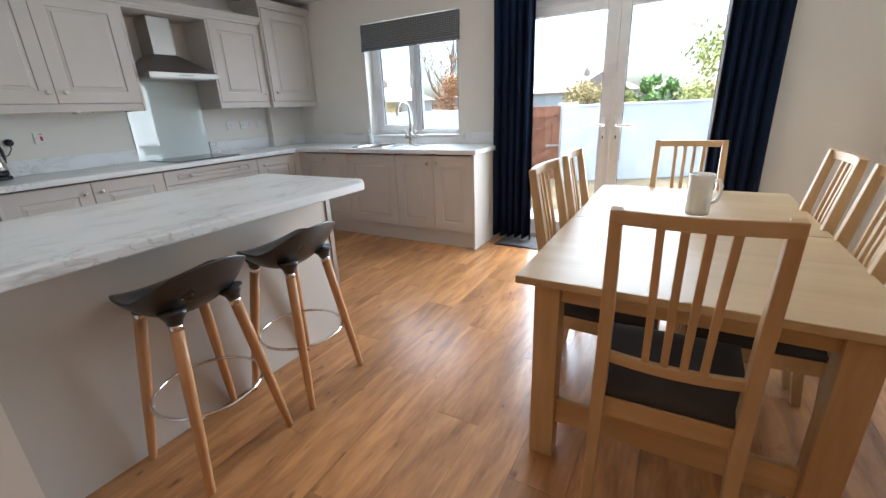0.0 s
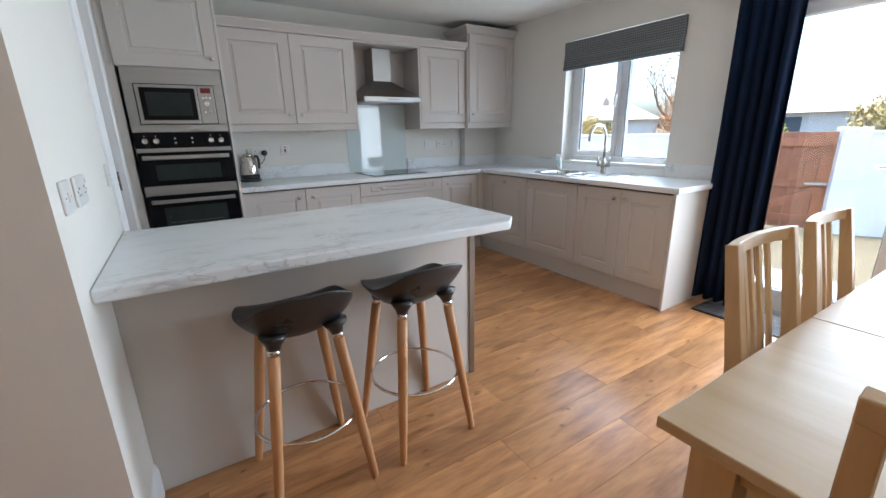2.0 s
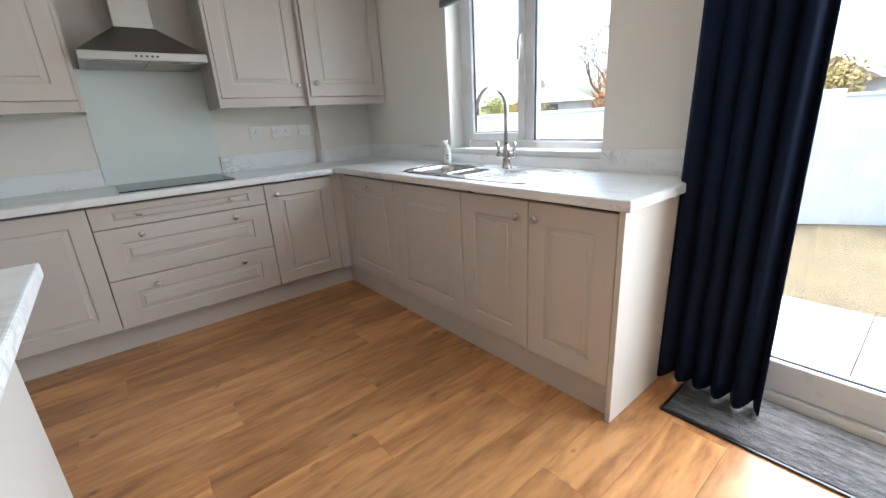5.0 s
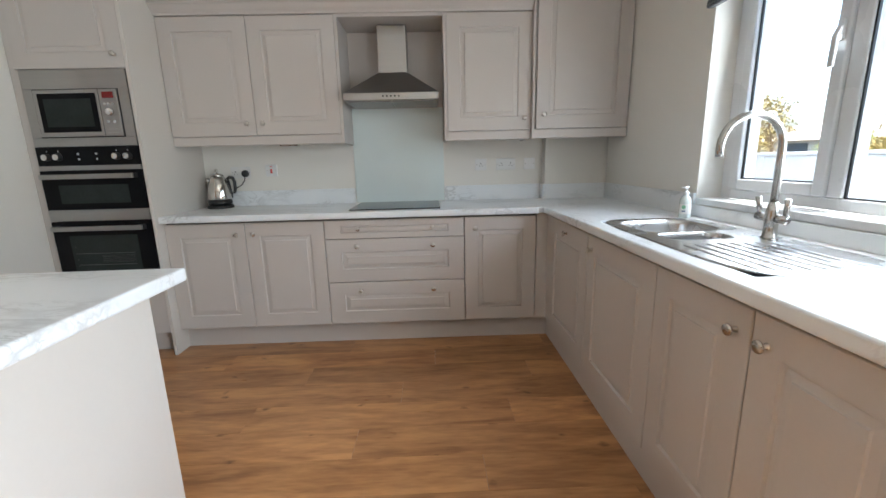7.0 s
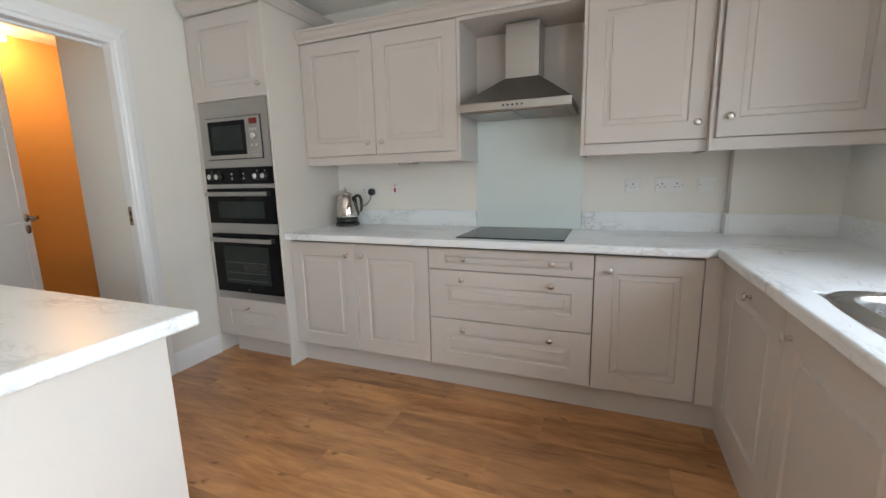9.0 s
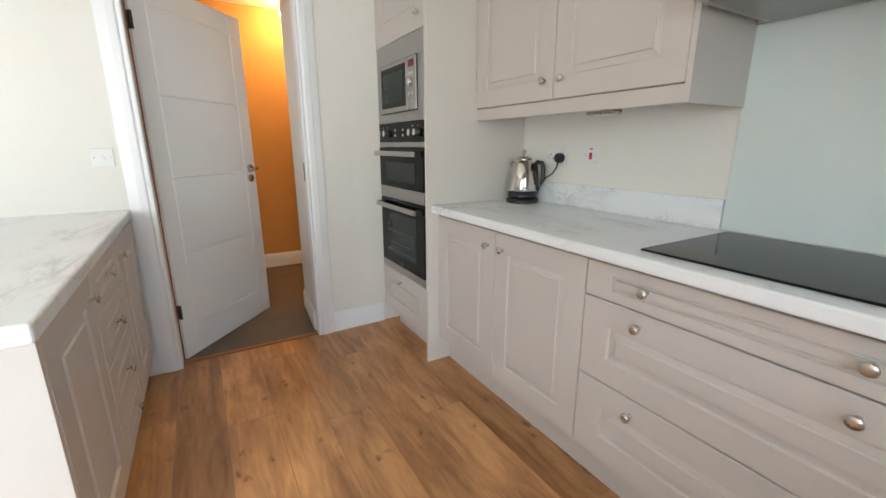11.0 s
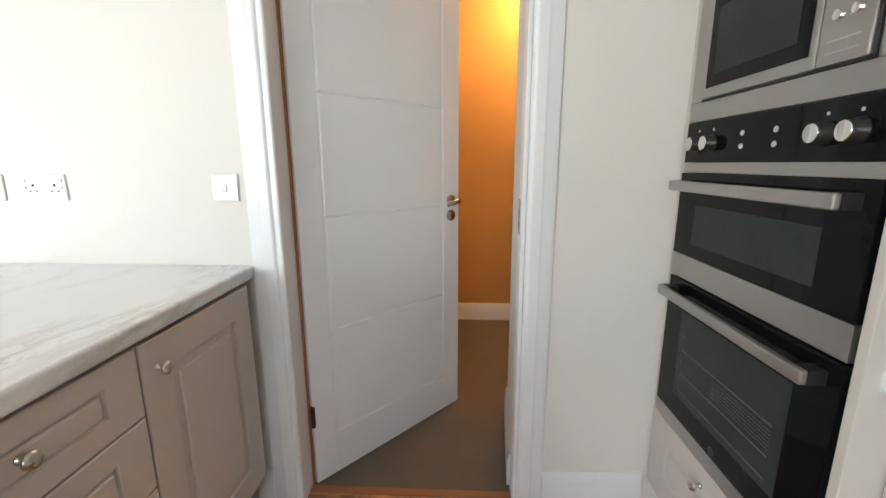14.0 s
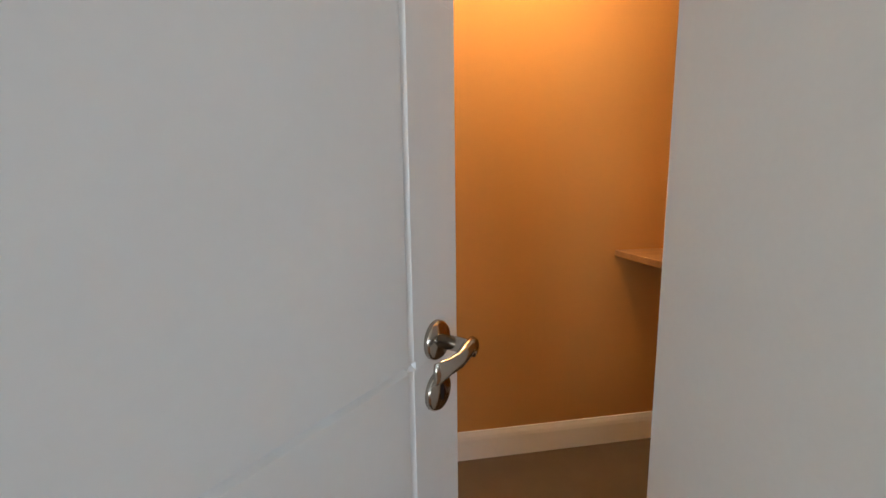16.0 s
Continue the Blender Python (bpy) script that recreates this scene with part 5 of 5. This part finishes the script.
# ---- dining chairs ----
def dining_chair(m):
    """Origin on the floor under the seat's middle; the sitter looks along +y."""
    c = thing("dining_chair", "pale birch slat-back dining chair with dark grey seat", "chair", m, "chairs round the table")
    for s in (-1, 1):
        part("back_leg", beam([(s * 0.185, -0.235, 0), (s * 0.182, -0.205, 0.25), (s * 0.18, -0.198, 0.46), (s * 0.176, -0.225, 0.70), (s * 0.172, -0.28, 1.018)], [0.034, 0.036, 0.038, 0.035, 0.03], [0.034, 0.04, 0.05, 0.042, 0.03]), BIRCH, c, bevel=0.003)
        part("front_leg", beam([(s * 0.20, 0.205, 0), (s * 0.20, 0.205, 0.425)], [0.034, 0.038], [0.034, 0.038]), BIRCH, c, bevel=0.003)
        part("side_rail", beam([(s * 0.182, -0.178, 0.395), (s * 0.2, 0.187, 0.395)], 0.02, 0.062), BIRCH_X, c, bevel=0.002)
    part("front_rail", boxes((-0.182, 0.182, 0.195, 0.215, 0.365, 0.425)), BIRCH_X, c, bevel=0.002)
    part("back_rail", boxes((-0.162, 0.162, -0.212, -0.19, 0.36, 0.425)), BIRCH_X, c, bevel=0.002)
    # bowed top and lower rails
    def bow(y, z, sag, half):
        return [(x * half, y - sag * (1 - x * x), z) for x in [k / 5 - 1 for k in range(11)]]
    part("top_rail", beam(bow(-0.279, 0.9985, 0.024, 0.186), 0.036, 0.022, (0, 0, 1)), BIRCH_X, c, bevel=0.003)
    part("lower_rail", beam(bow(-0.207, 0.566, 0.02, 0.163), 0.032, 0.02, (0, 0, 1)), BIRCH_X, c, bevel=0.003)
    for x in (-0.069, -0.023, 0.023, 0.069):
        k = 1 - (x / 0.17) ** 2
        part("slat", beam([(x, -0.207 - 0.02 * k, 0.574), (x * 1.02, -0.236 - 0.02 * k, 0.76), (x * 1.08, -0.277 - 0.024 * k, 0.985)], 0.019, 0.012), BIRCH, c, bevel=0.002)
    bm = bmesh.new()
    N = 14
    gr = []
    for lev in (0, 1):
        rows = []
        for i in range(N + 1):
            row = []
            for j in range(N + 1):
                a, b = 2 * i / N - 1, 2 * j / N - 1
                half = 0.20 + 0.018 * (b + 1) / 2
                dome = (1 - a ** 6) * (1 - b ** 6)
                z = 0.427 if not lev else 0.448 + 0.03 * dome
                row.append(bm.verts.new((a * half, 0.008 + b * 0.215, z)))
            rows.append(row)
        gr.append(rows)
        for i in range(N):
            for j in range(N):
                bm.faces.new((rows[i][j], rows[i + 1][j], rows[i + 1][j + 1], rows[i][j + 1]))
    g, h = gr
    rim = [(i, 0) for i in range(N)] + [(N, j) for j in range(N)] + [(i, N) for i in range(N, 0, -1)] + [(0, j) for j in range(N, 0, -1)]
    for k in range(len(rim)):
        (a, b), (p, q) = rim[k], rim[(k + 1) % len(rim)]
        bm.faces.new((g[a][b], g[p][q], h[p][q], h[a][b]))
    part("seat", bm, SEATCLOTH, c, "dark grey cloth seat pad", smooth=True)
    return c


chair = dining_chair(pose(4.335, -2.52, 0, 0, 0, 1.5))
copy_thing(chair, pose(4.33, -1.20, 0, 0, 0, 180))
copy_thing(chair, pose(4.068, -2.085, 0, 0, 0, -90))
copy_thing(chair, pose(4.073, -1.60, 0, 0, 0, -89))
copy_thing(chair, pose(4.595, -1.57, 0, 0, 0, 91))
copy_thing(chair, pose(4.61, -2.055, 0, 0, 0, 90))

jug = thing("jug", "white glazed ribbed ceramic jug on the table", "jug", pose(4.385, -1.625, 0.7405))
bm = bmesh.new()
prof = [(0.055, 0.0), (0.068, 0.004), (0.071, 0.03), (0.07, 0.12), (0.071, 0.17), (0.075, 0.188), (0.072, 0.189), (0.066, 0.17), (0.064, 0.03), (0.0, 0.012)]
NJ = 48
rr = []
for r, h in prof:
    rib = 0.0012 if 0.02 < h < 0.175 else 0
    r *= 0.7
    rr.append([bm.verts.new(((r + rib * (k % 2)) * math.cos(2 * math.pi * k / NJ), (r + rib * (k % 2)) * math.sin(2 * math.pi * k / NJ), h)) for k in range(NJ)])
for a, b in zip(rr, rr[1:]):
    for k in range(NJ):
        bm.faces.new((a[k], a[(k + 1) % NJ], b[(k + 1) % NJ], b[k]))
bm.faces.new(rr[0])
part("body", bm, CERAMIC, jug, smooth=True)
part("handle", tube([(0.046, 0, 0.155), (0.075, 0, 0.158), (0.088, 0, 0.13), (0.086, 0, 0.09), (0.073, 0, 0.06), (0.046, 0, 0.05)], [0.009, 0.0085, 0.0085, 0.008, 0.008, 0.009], 10), CERAMIC, jug, smooth=True, m=pose(0, 0, 0, 0, 0, 20))


# ---- curtains ----
def curtain(name, x0, x1, folds, seed, label):
    c = thing(name, label, "curtain", pose(0, 0, 0), "garden door curtains")
    rnd = random.Random(seed)
    ph = [rnd.uniform(0, 6.28) for _ in range(4)]
    bm = bmesh.new()
    NX, NZ = folds * 14, 22
    zt, zb = 2.25, 0.02
    def pt(i, j):
        u, v = i / NX, j / NZ
        z = zb + (zt - zb) * v
        flare = 1 + 0.05 * (1 - v) * math.sin(3.0 * v + ph[0])
        xm = (x0 + x1) / 2
        x = xm + (x0 + (x1 - x0) * u - xm) * flare
        a = folds * 2 * math.pi * u + ph[1] + 0.5 * math.sin(2.2 * v + ph[2]) + 0.9 * math.sin(5 * u + ph[3])
        amp = 0.048 * (0.75 + 0.25 * math.sin(7 * u + ph[2])) * (1 - 0.25 * v)
        y = -0.125 + amp * (math.sin(a) + 0.25 * math.sin(2 * a + 1))
        if j == 0:
            z += 0.014 * math.sin(a + 1.2) + 0.012
        return x + 0.012 * math.cos(a), y, z
    g = [[bm.verts.new(pt(i, j)) for j in range(NZ + 1)] for i in range(NX + 1)]
    for i in range(NX):
        for j in range(NZ):
            bm.faces.new((g[i][j], g[i + 1][j], g[i + 1][j + 1], g[i][j + 1]))
    cl = part("cloth", bm, NAVY, c, smooth=True)
    so = cl.modifiers.new("thick", 'SOLIDIFY')
    so.thickness = 0.004
    return c


curtain("curtain", 2.735, 3.115, 5, 3, "full length navy velvet curtain gathered beside the garden doors")
curtain("curtain", 4.455, 4.80, 5, 8, "full length navy velvet curtain gathered at the far jamb")
pole = thing("curtain_pole", "slim steel curtain pole over the garden doors", "curtain pole", pose(0, 0, 0))
part("rod", tube([(2.68, -0.125, 2.265), (4.88, -0.125, 2.265)], 0.014, 14), NICKEL, pole, smooth=True)
for x in (2.72, 4.84):
    part("bracket", tube([(x, 0.0, 2.265), (x, -0.115, 2.265)], 0.009, 10), NICKEL, pole)

mat_ = thing("door_mat", "grey flecked woven mat inside the garden doors", "mat", pose(0, 0, 0))
part("mat_surface", boxes((2.845, 4.38, -0.348, -0.012, 0.0005, 0.012)), MAT, mat_, bevel=0.003)
part("border", boxes((2.833, 4.392, -0.36, -0.349, 0.0005, 0.009), (2.833, 2.844, -0.349, -0.012, 0.0005, 0.009), (4.381, 4.392, -0.349, -0.012, 0.0005, 0.009)), BLACK, mat_)

# ---- living room and hall beyond ----
shelf = thing("bookcase", "dark red stained open bookcase in the alcove", "bookcase", pose(0, 0, 0))
part("side", boxes((4.825, 4.85, -6.815, -6.42, 0, 1.47)), SHELFWOOD, shelf)
part("side", boxes((5.14, 5.165, -6.815, -6.42, 0, 1.47)), SHELFWOOD, shelf)
part("back", boxes((4.85, 5.14, -6.815, -6.80, 0, 1.47)), SHELFWOOD, shelf)
for z in (0.06, 0.42, 0.70, 0.96, 1.21, 1.4505):
    part("shelf", boxes((4.851, 5.139, -6.80, -6.425, z, z + 0.019)), SHELFWOOD, shelf)
ledge = thing("hall_shelf", "plain oak shelf board fixed to the hall wall", "shelf", pose(0, 0, 0))
part("board", boxes((-0.9, 0.335, -5.529, -5.18, 0.940, 0.968)), DESKWOOD, ledge, bevel=0.002)
part("bracket", boxes((-0.42, -0.40, -5.529, -5.28, 0.85, 0.9395)), DESKWOOD, ledge)


def pendant(x, y, drop):
    p = thing("pendant_lamp", "bare warm bulb hanging from the ceiling", "lamp", pose(x, y, H))
    part("rose", lathe([(0.045, -0.001), (0.045, -0.012), (0.02, -0.022), (0, -0.023)], 20), WHITE, p)
    part("flex", tube([(0, 0, -0.02), (0, 0, -drop)], 0.003, 6), WHITE, p)
    part("lamp_holder", tube([(0, 0, -drop + 0.005), (0, 0, -drop - 0.035)], 0.016, 12), WHITE, p)


spot = thing("ceiling_spotlight", "small warm spotlight fixed under the hall ceiling", "ceiling light", pose(0.84, -5.40, H))
part("rose", lathe([(0.04, -0.001), (0.04, -0.010), (0.03, -0.016), (0.028, -0.060), (0.0, -0.061)], 28), WHITE, spot, smooth=True)
part("lens", lathe([(0.026, -0.062), (0.027, -0.072), (0.018, -0.082), (0, -0.085)], 20), BULBGLASS, spot, "glowing warm lens")
pendant(3.4, -5.4, 0.20)

# ---- garden ----
tagged(part("ground", boxes((-400, 400, 0.28, 700, -0.6, -0.12)), GRAVEL), "dry grass and gravel garden ground", "ground", kind="structure")
terrace = thing("terrace", "pale paving slabs outside the garden doors", "paving", kind="structure")
GX, GY = Vector((0.872, 0.4895, 0)), Vector((-0.4895, 0.872, 0))
gw = Matrix(((GX.x, GY.x, 0, 2.355), (GX.y, GY.y, 0, 3.788), (0, 0, 1, -0.12), (0, 0, 0, 1)))
garden_wall = thing("garden_wall", "white painted block garden wall", "garden wall", gw, kind="structure")
part("core", boxes((-7.0, -0.85, 0.0045, 0.21, 0, 1.30), (0.10, 7.0, 0.0045, 0.21, 0, 1.30)), RENDER, garden_wall)
part("coping", boxes((-7.0, -0.85, -0.012, 0.235, 1.301, 1.335), (0.10, 7.0, -0.012, 0.235, 1.301, 1.335)), BLOCK, garden_wall, bevel=0.006)
part("pier", boxes((0.02, 0.30, -0.03, 0.24, 0, 1.38)), BLOCK, garden_wall, bevel=0.008)
gate = thing("garden_gate", "orange stained boarded garden gate with diagonal brace", "gate", gw)
for k in range(6):
    part("board", boxes((-0.84 + k * 0.142, -0.84 + k * 0.142 + 0.138, 0.05, 0.072, 0.05, 1.33)), GATEWOOD, gate, bevel=0.003)
for z in (0.18, 0.66, 1.20):
    part("ledge", boxes((-0.83, 0.0, 0.026, 0.05, z - 0.05, z + 0.05)), GATEWOOD, gate, bevel=0.003)
part("brace", beam([(-0.80, 0.038, 0.70), (-0.04, 0.038, 1.16)], 0.09, 0.024, (0, 0, 1)), GATEWOOD, gate)
part("brace", beam([(-0.80, 0.038, 0.22), (-0.04, 0.038, 0.62)], 0.09, 0.024, (0, 0, 1)), GATEWOOD, gate)
part("latch", boxes((-0.24, -0.01, 0.008, 0.025, 0.645, 0.675)), STEEL, gate)
part("post", boxes((-0.93, -0.845, 0.01, 0.12, 0, 1.36)), GATEWOOD, gate)


def house(m, w, d, eave, ridge, label, chimneys, gable):
    h = thing("bungalow", label, "house", m)
    part("wall", boxes((-w / 2, w / 2, -d / 2, d / 2, 0, eave)), HOUSEWALL, h)
    bm = bmesh.new()
    v = [bm.verts.new(c) for c in ((-w / 2 - 0.3, -d / 2 - 0.4, eave), (w / 2 + 0.3, -d / 2 - 0.4, eave), (w / 2 + 0.3, d / 2 + 0.4, eave), (-w / 2 - 0.3, d / 2 + 0.4, eave), (-w / 2 + 2.2, 0, ridge), (w / 2 - 2.2, 0, ridge))]
    for f in ((0, 1, 5, 4), (2, 3, 4, 5), (1, 2, 5), (3, 0, 4), (0, 3, 2, 1)):
        bm.faces.new([v[i] for i in f])
    roof = part("roof", bm, ROOF, h)
    for x in chimneys:
        ch = part("chimney", boxes((x - 0.26, x + 0.26, -0.28, 0.28, ridge - 0.5, ridge + 0.42)), BRICKRED, roof)
        part("chimney_pot", tube([(x, 0, ridge + 0.42), (x, 0, ridge + 0.68)], 0.12, 10), BRICKRED, ch)
    for x in (-w / 3, -w / 12, w / 4):
        part("window", boxes((x - 0.7, x + 0.7, -d / 2 - 0.04, -d / 2 + 0.01, 0.9, 2.0)), DARKPANE, h)
    if gable:
        bm = bmesh.new()
        a = [bm.verts.new((gable - 2.4, -d / 2 - 1.5, eave)), bm.verts.new((gable + 2.4, -d / 2 - 1.5, eave)), bm.verts.new((gable, -d / 2 - 1.5, ridge - 0.1))]
        b = [bm.verts.new((gable - 2.4, 0, eave)), bm.verts.new((gable + 2.4, 0, eave)), bm.verts.new((gable, 0, ridge - 0.1))]
        bm.faces.new(a)
        bm.faces.new(b)
        for k in range(3):
            bm.faces.new((a[k], a[(k + 1) % 3], b[(k + 1) % 3], b[k]))
        part("gable", bm, BRICKRED, h)
    return h


house(pose(-9.0, 41.0, -0.12, 0, 0, 14), 17, 8, 2.3, 3.9, "low bungalow with brown roof and brick chimneys", (-3.0, 4.2), 5.2)
house(pose(8.0, 47.0, -0.12, 0, 0, -6), 13, 8, 2.3, 4.3, "distant bungalow with a brown tiled roof", (2.5,), 0)
house(pose(-27.0, 33.0, -0.12, 0, 0, 38), 15, 8, 2.2, 3.8, "bungalow roof seen beyond the trees", (3.0,), 0)


def leaf_mass(pts, size, n, seed):
    """Many small tilted leaf blades scattered about points (x, y, z, radius)."""
    r = random.Random(seed)
    verts, faces = [], []
    for _ in range(n):
        x, y, z, rad = r.choice(pts)
        while True:
            d = Vector((r.uniform(-1, 1), r.uniform(-1, 1), r.uniform(-1, 1)))
            if d.length <= 1:
                break
        d = d * rad * (0.55 + 0.45 * r.random())
        c = Vector((x, y, z)) + d
        a = Vector((r.uniform(-1, 1), r.uniform(-1, 1), r.uniform(-1, 1))).normalized()
        b = a.orthogonal().normalized()
        s = size * r.uniform(0.5, 1.3)
        k = len(verts)
        verts += [c - a * s, c + b * s * 0.5, c + a * s, c - b * s * 0.5]
        faces.append((k, k + 1, k + 2, k + 3))
    me = bpy.data.meshes.new("crown")
    me.from_pydata([tuple(v) for v in verts], [], faces)
    return me


def crown(me, mat, parent):
    me.materials.append(mat)
    ob = new("crown", me)
    ob.parent = parent
    return ob


def bare_tree(m, height, seed, label, spread=0.9, depth=5):
    t = thing("tree", label, "tree", m)
    r = random.Random(seed)
    trunk, limbs, tips = bmesh.new(), bmesh.new(), []
    def grow(bm, p, d, length, rad, level):
        pts, rads = [p], [rad]
        for k in range(4):
            d = (d + Vector((r.uniform(-1, 1), r.uniform(-1, 1), r.uniform(-0.4, 0.8))) * 0.16).normalized()
            p = p + d * length / 4
            pts.append(p)
            rads.append(rad * (1 - 0.11 * (k + 1)))
        tube(pts, rads, 6 if level < 2 else 4, bm, caps=False)
        if level < depth:
            for _ in range(3 if level else 5):
                nd = (d * 0.8 + Vector((r.uniform(-1, 1), r.uniform(-1, 1), r.uniform(-0.15, 0.9))) * spread).normalized()
                q = pts[r.randint(2, 4)]
                grow(limbs, q, nd, length * r.uniform(0.55, 0.8), rads[-1] * 0.78, level + 1)
        else:
            tips.append(p)
    grow(trunk, Vector((0, 0, -0.05)), Vector((0, 0, 1)), height * 0.3, height * 0.032, 0)
    part("trunk", trunk, BARK, t)
    part("branches", limbs, BARK, t)
    return t, tips


t1, tips = bare_tree(pose(-4.6, 12.4, -0.12), 6.4, 5, "bare winter tree with fine upright twigs beyond the wall")
crown(leaf_mass([(r_[0], r_[1], r_[2], 0.25) for r_ in [tuple(q) for q in tips[::9]]], 0.05, 500, 2), LEAFORANGE, t1)
t2, tips = bare_tree(pose(-13.5, 12.5, -0.12), 5.0, 11, "thin bare tree with some yellow leaves")
crown(leaf_mass([(r_[0], r_[1], r_[2], 0.3) for r_ in [tuple(q) for q in tips[::5]]], 0.07, 900, 3), LEAFYELLOW, t2)


def bush(m, w, h, mat, seed, label, size=0.042, n=4600, name="shrub"):
    b = thing(name, label, "shrub" if name == "shrub" else "tree", m)
    r = random.Random(seed)
    pts = []
    for _ in range(26):
        a, q, z = r.uniform(0, 6.28), r.random() ** 0.6, r.random()
        k = w / 2 * (1 - 0.75 * z * z) * q
        pts.append((math.cos(a) * k, math.sin(a) * k, 0.25 * h + z * 0.68 * h, 0.18 * w * r.uniform(0.7, 1.3)))
    st = bmesh.new()
    for p in pts[::3]:
        tube([(0, 0, -0.05), (p[0] * 0.4, p[1] * 0.4, p[2] * 0.5), p[:3]], [0.05, 0.03, 0.012], 5, st)
    part("stems", st, BARK, b)
    crown(leaf_mass(pts, size, n, seed), mat, b)
    return b


bush(pose(-3.9, 11.6, -0.12), 2.6, 2.5, LEAFORANGE, 21, "rust coloured autumn shrub beyond the wall")
bush(pose(-8.2, 10.4, -0.12), 1.9, 1.9, LEAFLIME, 22, "light green round shrub beyond the wall")
bush(pose(-11.0, 9.4, -0.12), 2.8, 2.3, LEAFYELLOW, 23, "dry yellow shrub beyond the wall")
bush(pose(-5.8, 9.4, -0.12), 2.4, 1.75, LEAFYELLOW, 24, "low yellowing hedge shrub beyond the wall")
bush(pose(1.75, 8.0, -0.12), 1.9, 1.95, LEAFYELLOW, 25, "golden leaved shrub behind the garden wall")
bush(pose(0.1, 7.2, -0.12), 1.5, 1.65, LEAFLIME, 26, "light green shrub behind the garden wall")
bush(pose(2.9, 8.3, -0.12), 1.2, 1.6, LEAFLIME, 27, "light green shrub behind the garden wall")
bush(pose(3.62, 8.15, -0.12), 1.05, 2.35, LEAFGREEN, 28, "dense dark green conifer behind the wall", 0.05, 5200, "tree")
bush(pose(6.3, 11.6, -0.12), 5.1, 4.2, LEAFLIME, 29, "large light green tree behind the garden wall", 0.08, 5200, "tree")
bush(pose(5.3, 9.0, -0.12), 2.4, 1.8, LEAFYELLOW, 30, "dry hedge shrub behind the garden wall")
bush(pose(4.4, 8.9, -0.12), 1.7, 1.75, LEAFLIME, 31, "light green hedge shrub behind the garden wall")

# ---- single pieces of floor, terrace and garden wall ----
PW, PL = 0.2, 1.285
bm = boxes((0.0006, PW - 0.0006, 0.0006, PL - 0.0006, -0.011, -0.0008))
top = [f for f in bm.faces if f.calc_center_median().z > -0.002]
bmesh.ops.inset_region(bm, faces=top, thickness=0.0012, depth=0.0)
for v in bm.verts:
    if 0.001 < v.co.x < PW - 0.001 and 0.001 < v.co.y < PL - 0.001:
        v.co.z = 0.0
bmesh.ops.recalc_face_normals(bm, faces=bm.faces)
plank_mesh = bpy.data.meshes.new("plank")
bm.to_mesh(plank_mesh)
bm.free()
plank_mesh.materials.append(PLANK)
rnd = random.Random(4)
for i in range(28):
    x = -0.11 + i * PW
    y = -7.4 + (i * 0.43 % 1.0) * PL - PL
    while y < 0.02:
        hidden = (x + PW < 0.45) or (y > -0.48 and x + PW < 2.7) or (y + PL < YD - 0.05 and x + PW < 2.9) or (y + PL < -7.0)
        if not hidden and y + PL < 0.3:
            ob = new("plank", plank_mesh)
            ob.parent = floor
            ob.location = (x, y, 0)
        elif not hidden:
            ob = new("plank", plank_mesh)
            ob.parent = floor
            ob.location = (x, y, 0)
            ob.scale = (1, (0.03 - y) / PL, 1)
        y += PL

slab_mesh = bpy.data.meshes.new("paving_slab")
bm = boxes((0.004, 0.596, 0.004, 0.596, -0.14, -0.085))
bm.to_mesh(slab_mesh)
bm.free()
slab_mesh.materials.append(SLAB)
for i in range(12):
    for j in range(2):
        ob = new("paving_slab", slab_mesh)
        ob.parent = terrace
        ob.location = (-0.3 + i * 0.6, 0.285 + j * 0.6, rnd.uniform(-0.003, 0.003))

block_mesh = bpy.data.meshes.new("block")
bm = boxes((0.004, 0.436, 0.0, 0.05, 0.004, 0.211))
bmesh.ops.recalc_face_normals(bm, faces=bm.faces)
bm.to_mesh(block_mesh)
bm.free()
block_mesh.materials.append(BLOCK)
for row in range(6):
    x = -7.0 + (0.22 if row % 2 else 0.0)
    while x < 6.5:
        if x + 0.44 < -0.86 or x > 0.30:
            ob = new("block", block_mesh)
            ob.parent = garden_wall
            ob.location = (x, rnd.uniform(-0.002, 0.002), 0.005 + row * 0.2155)
        x += 0.44
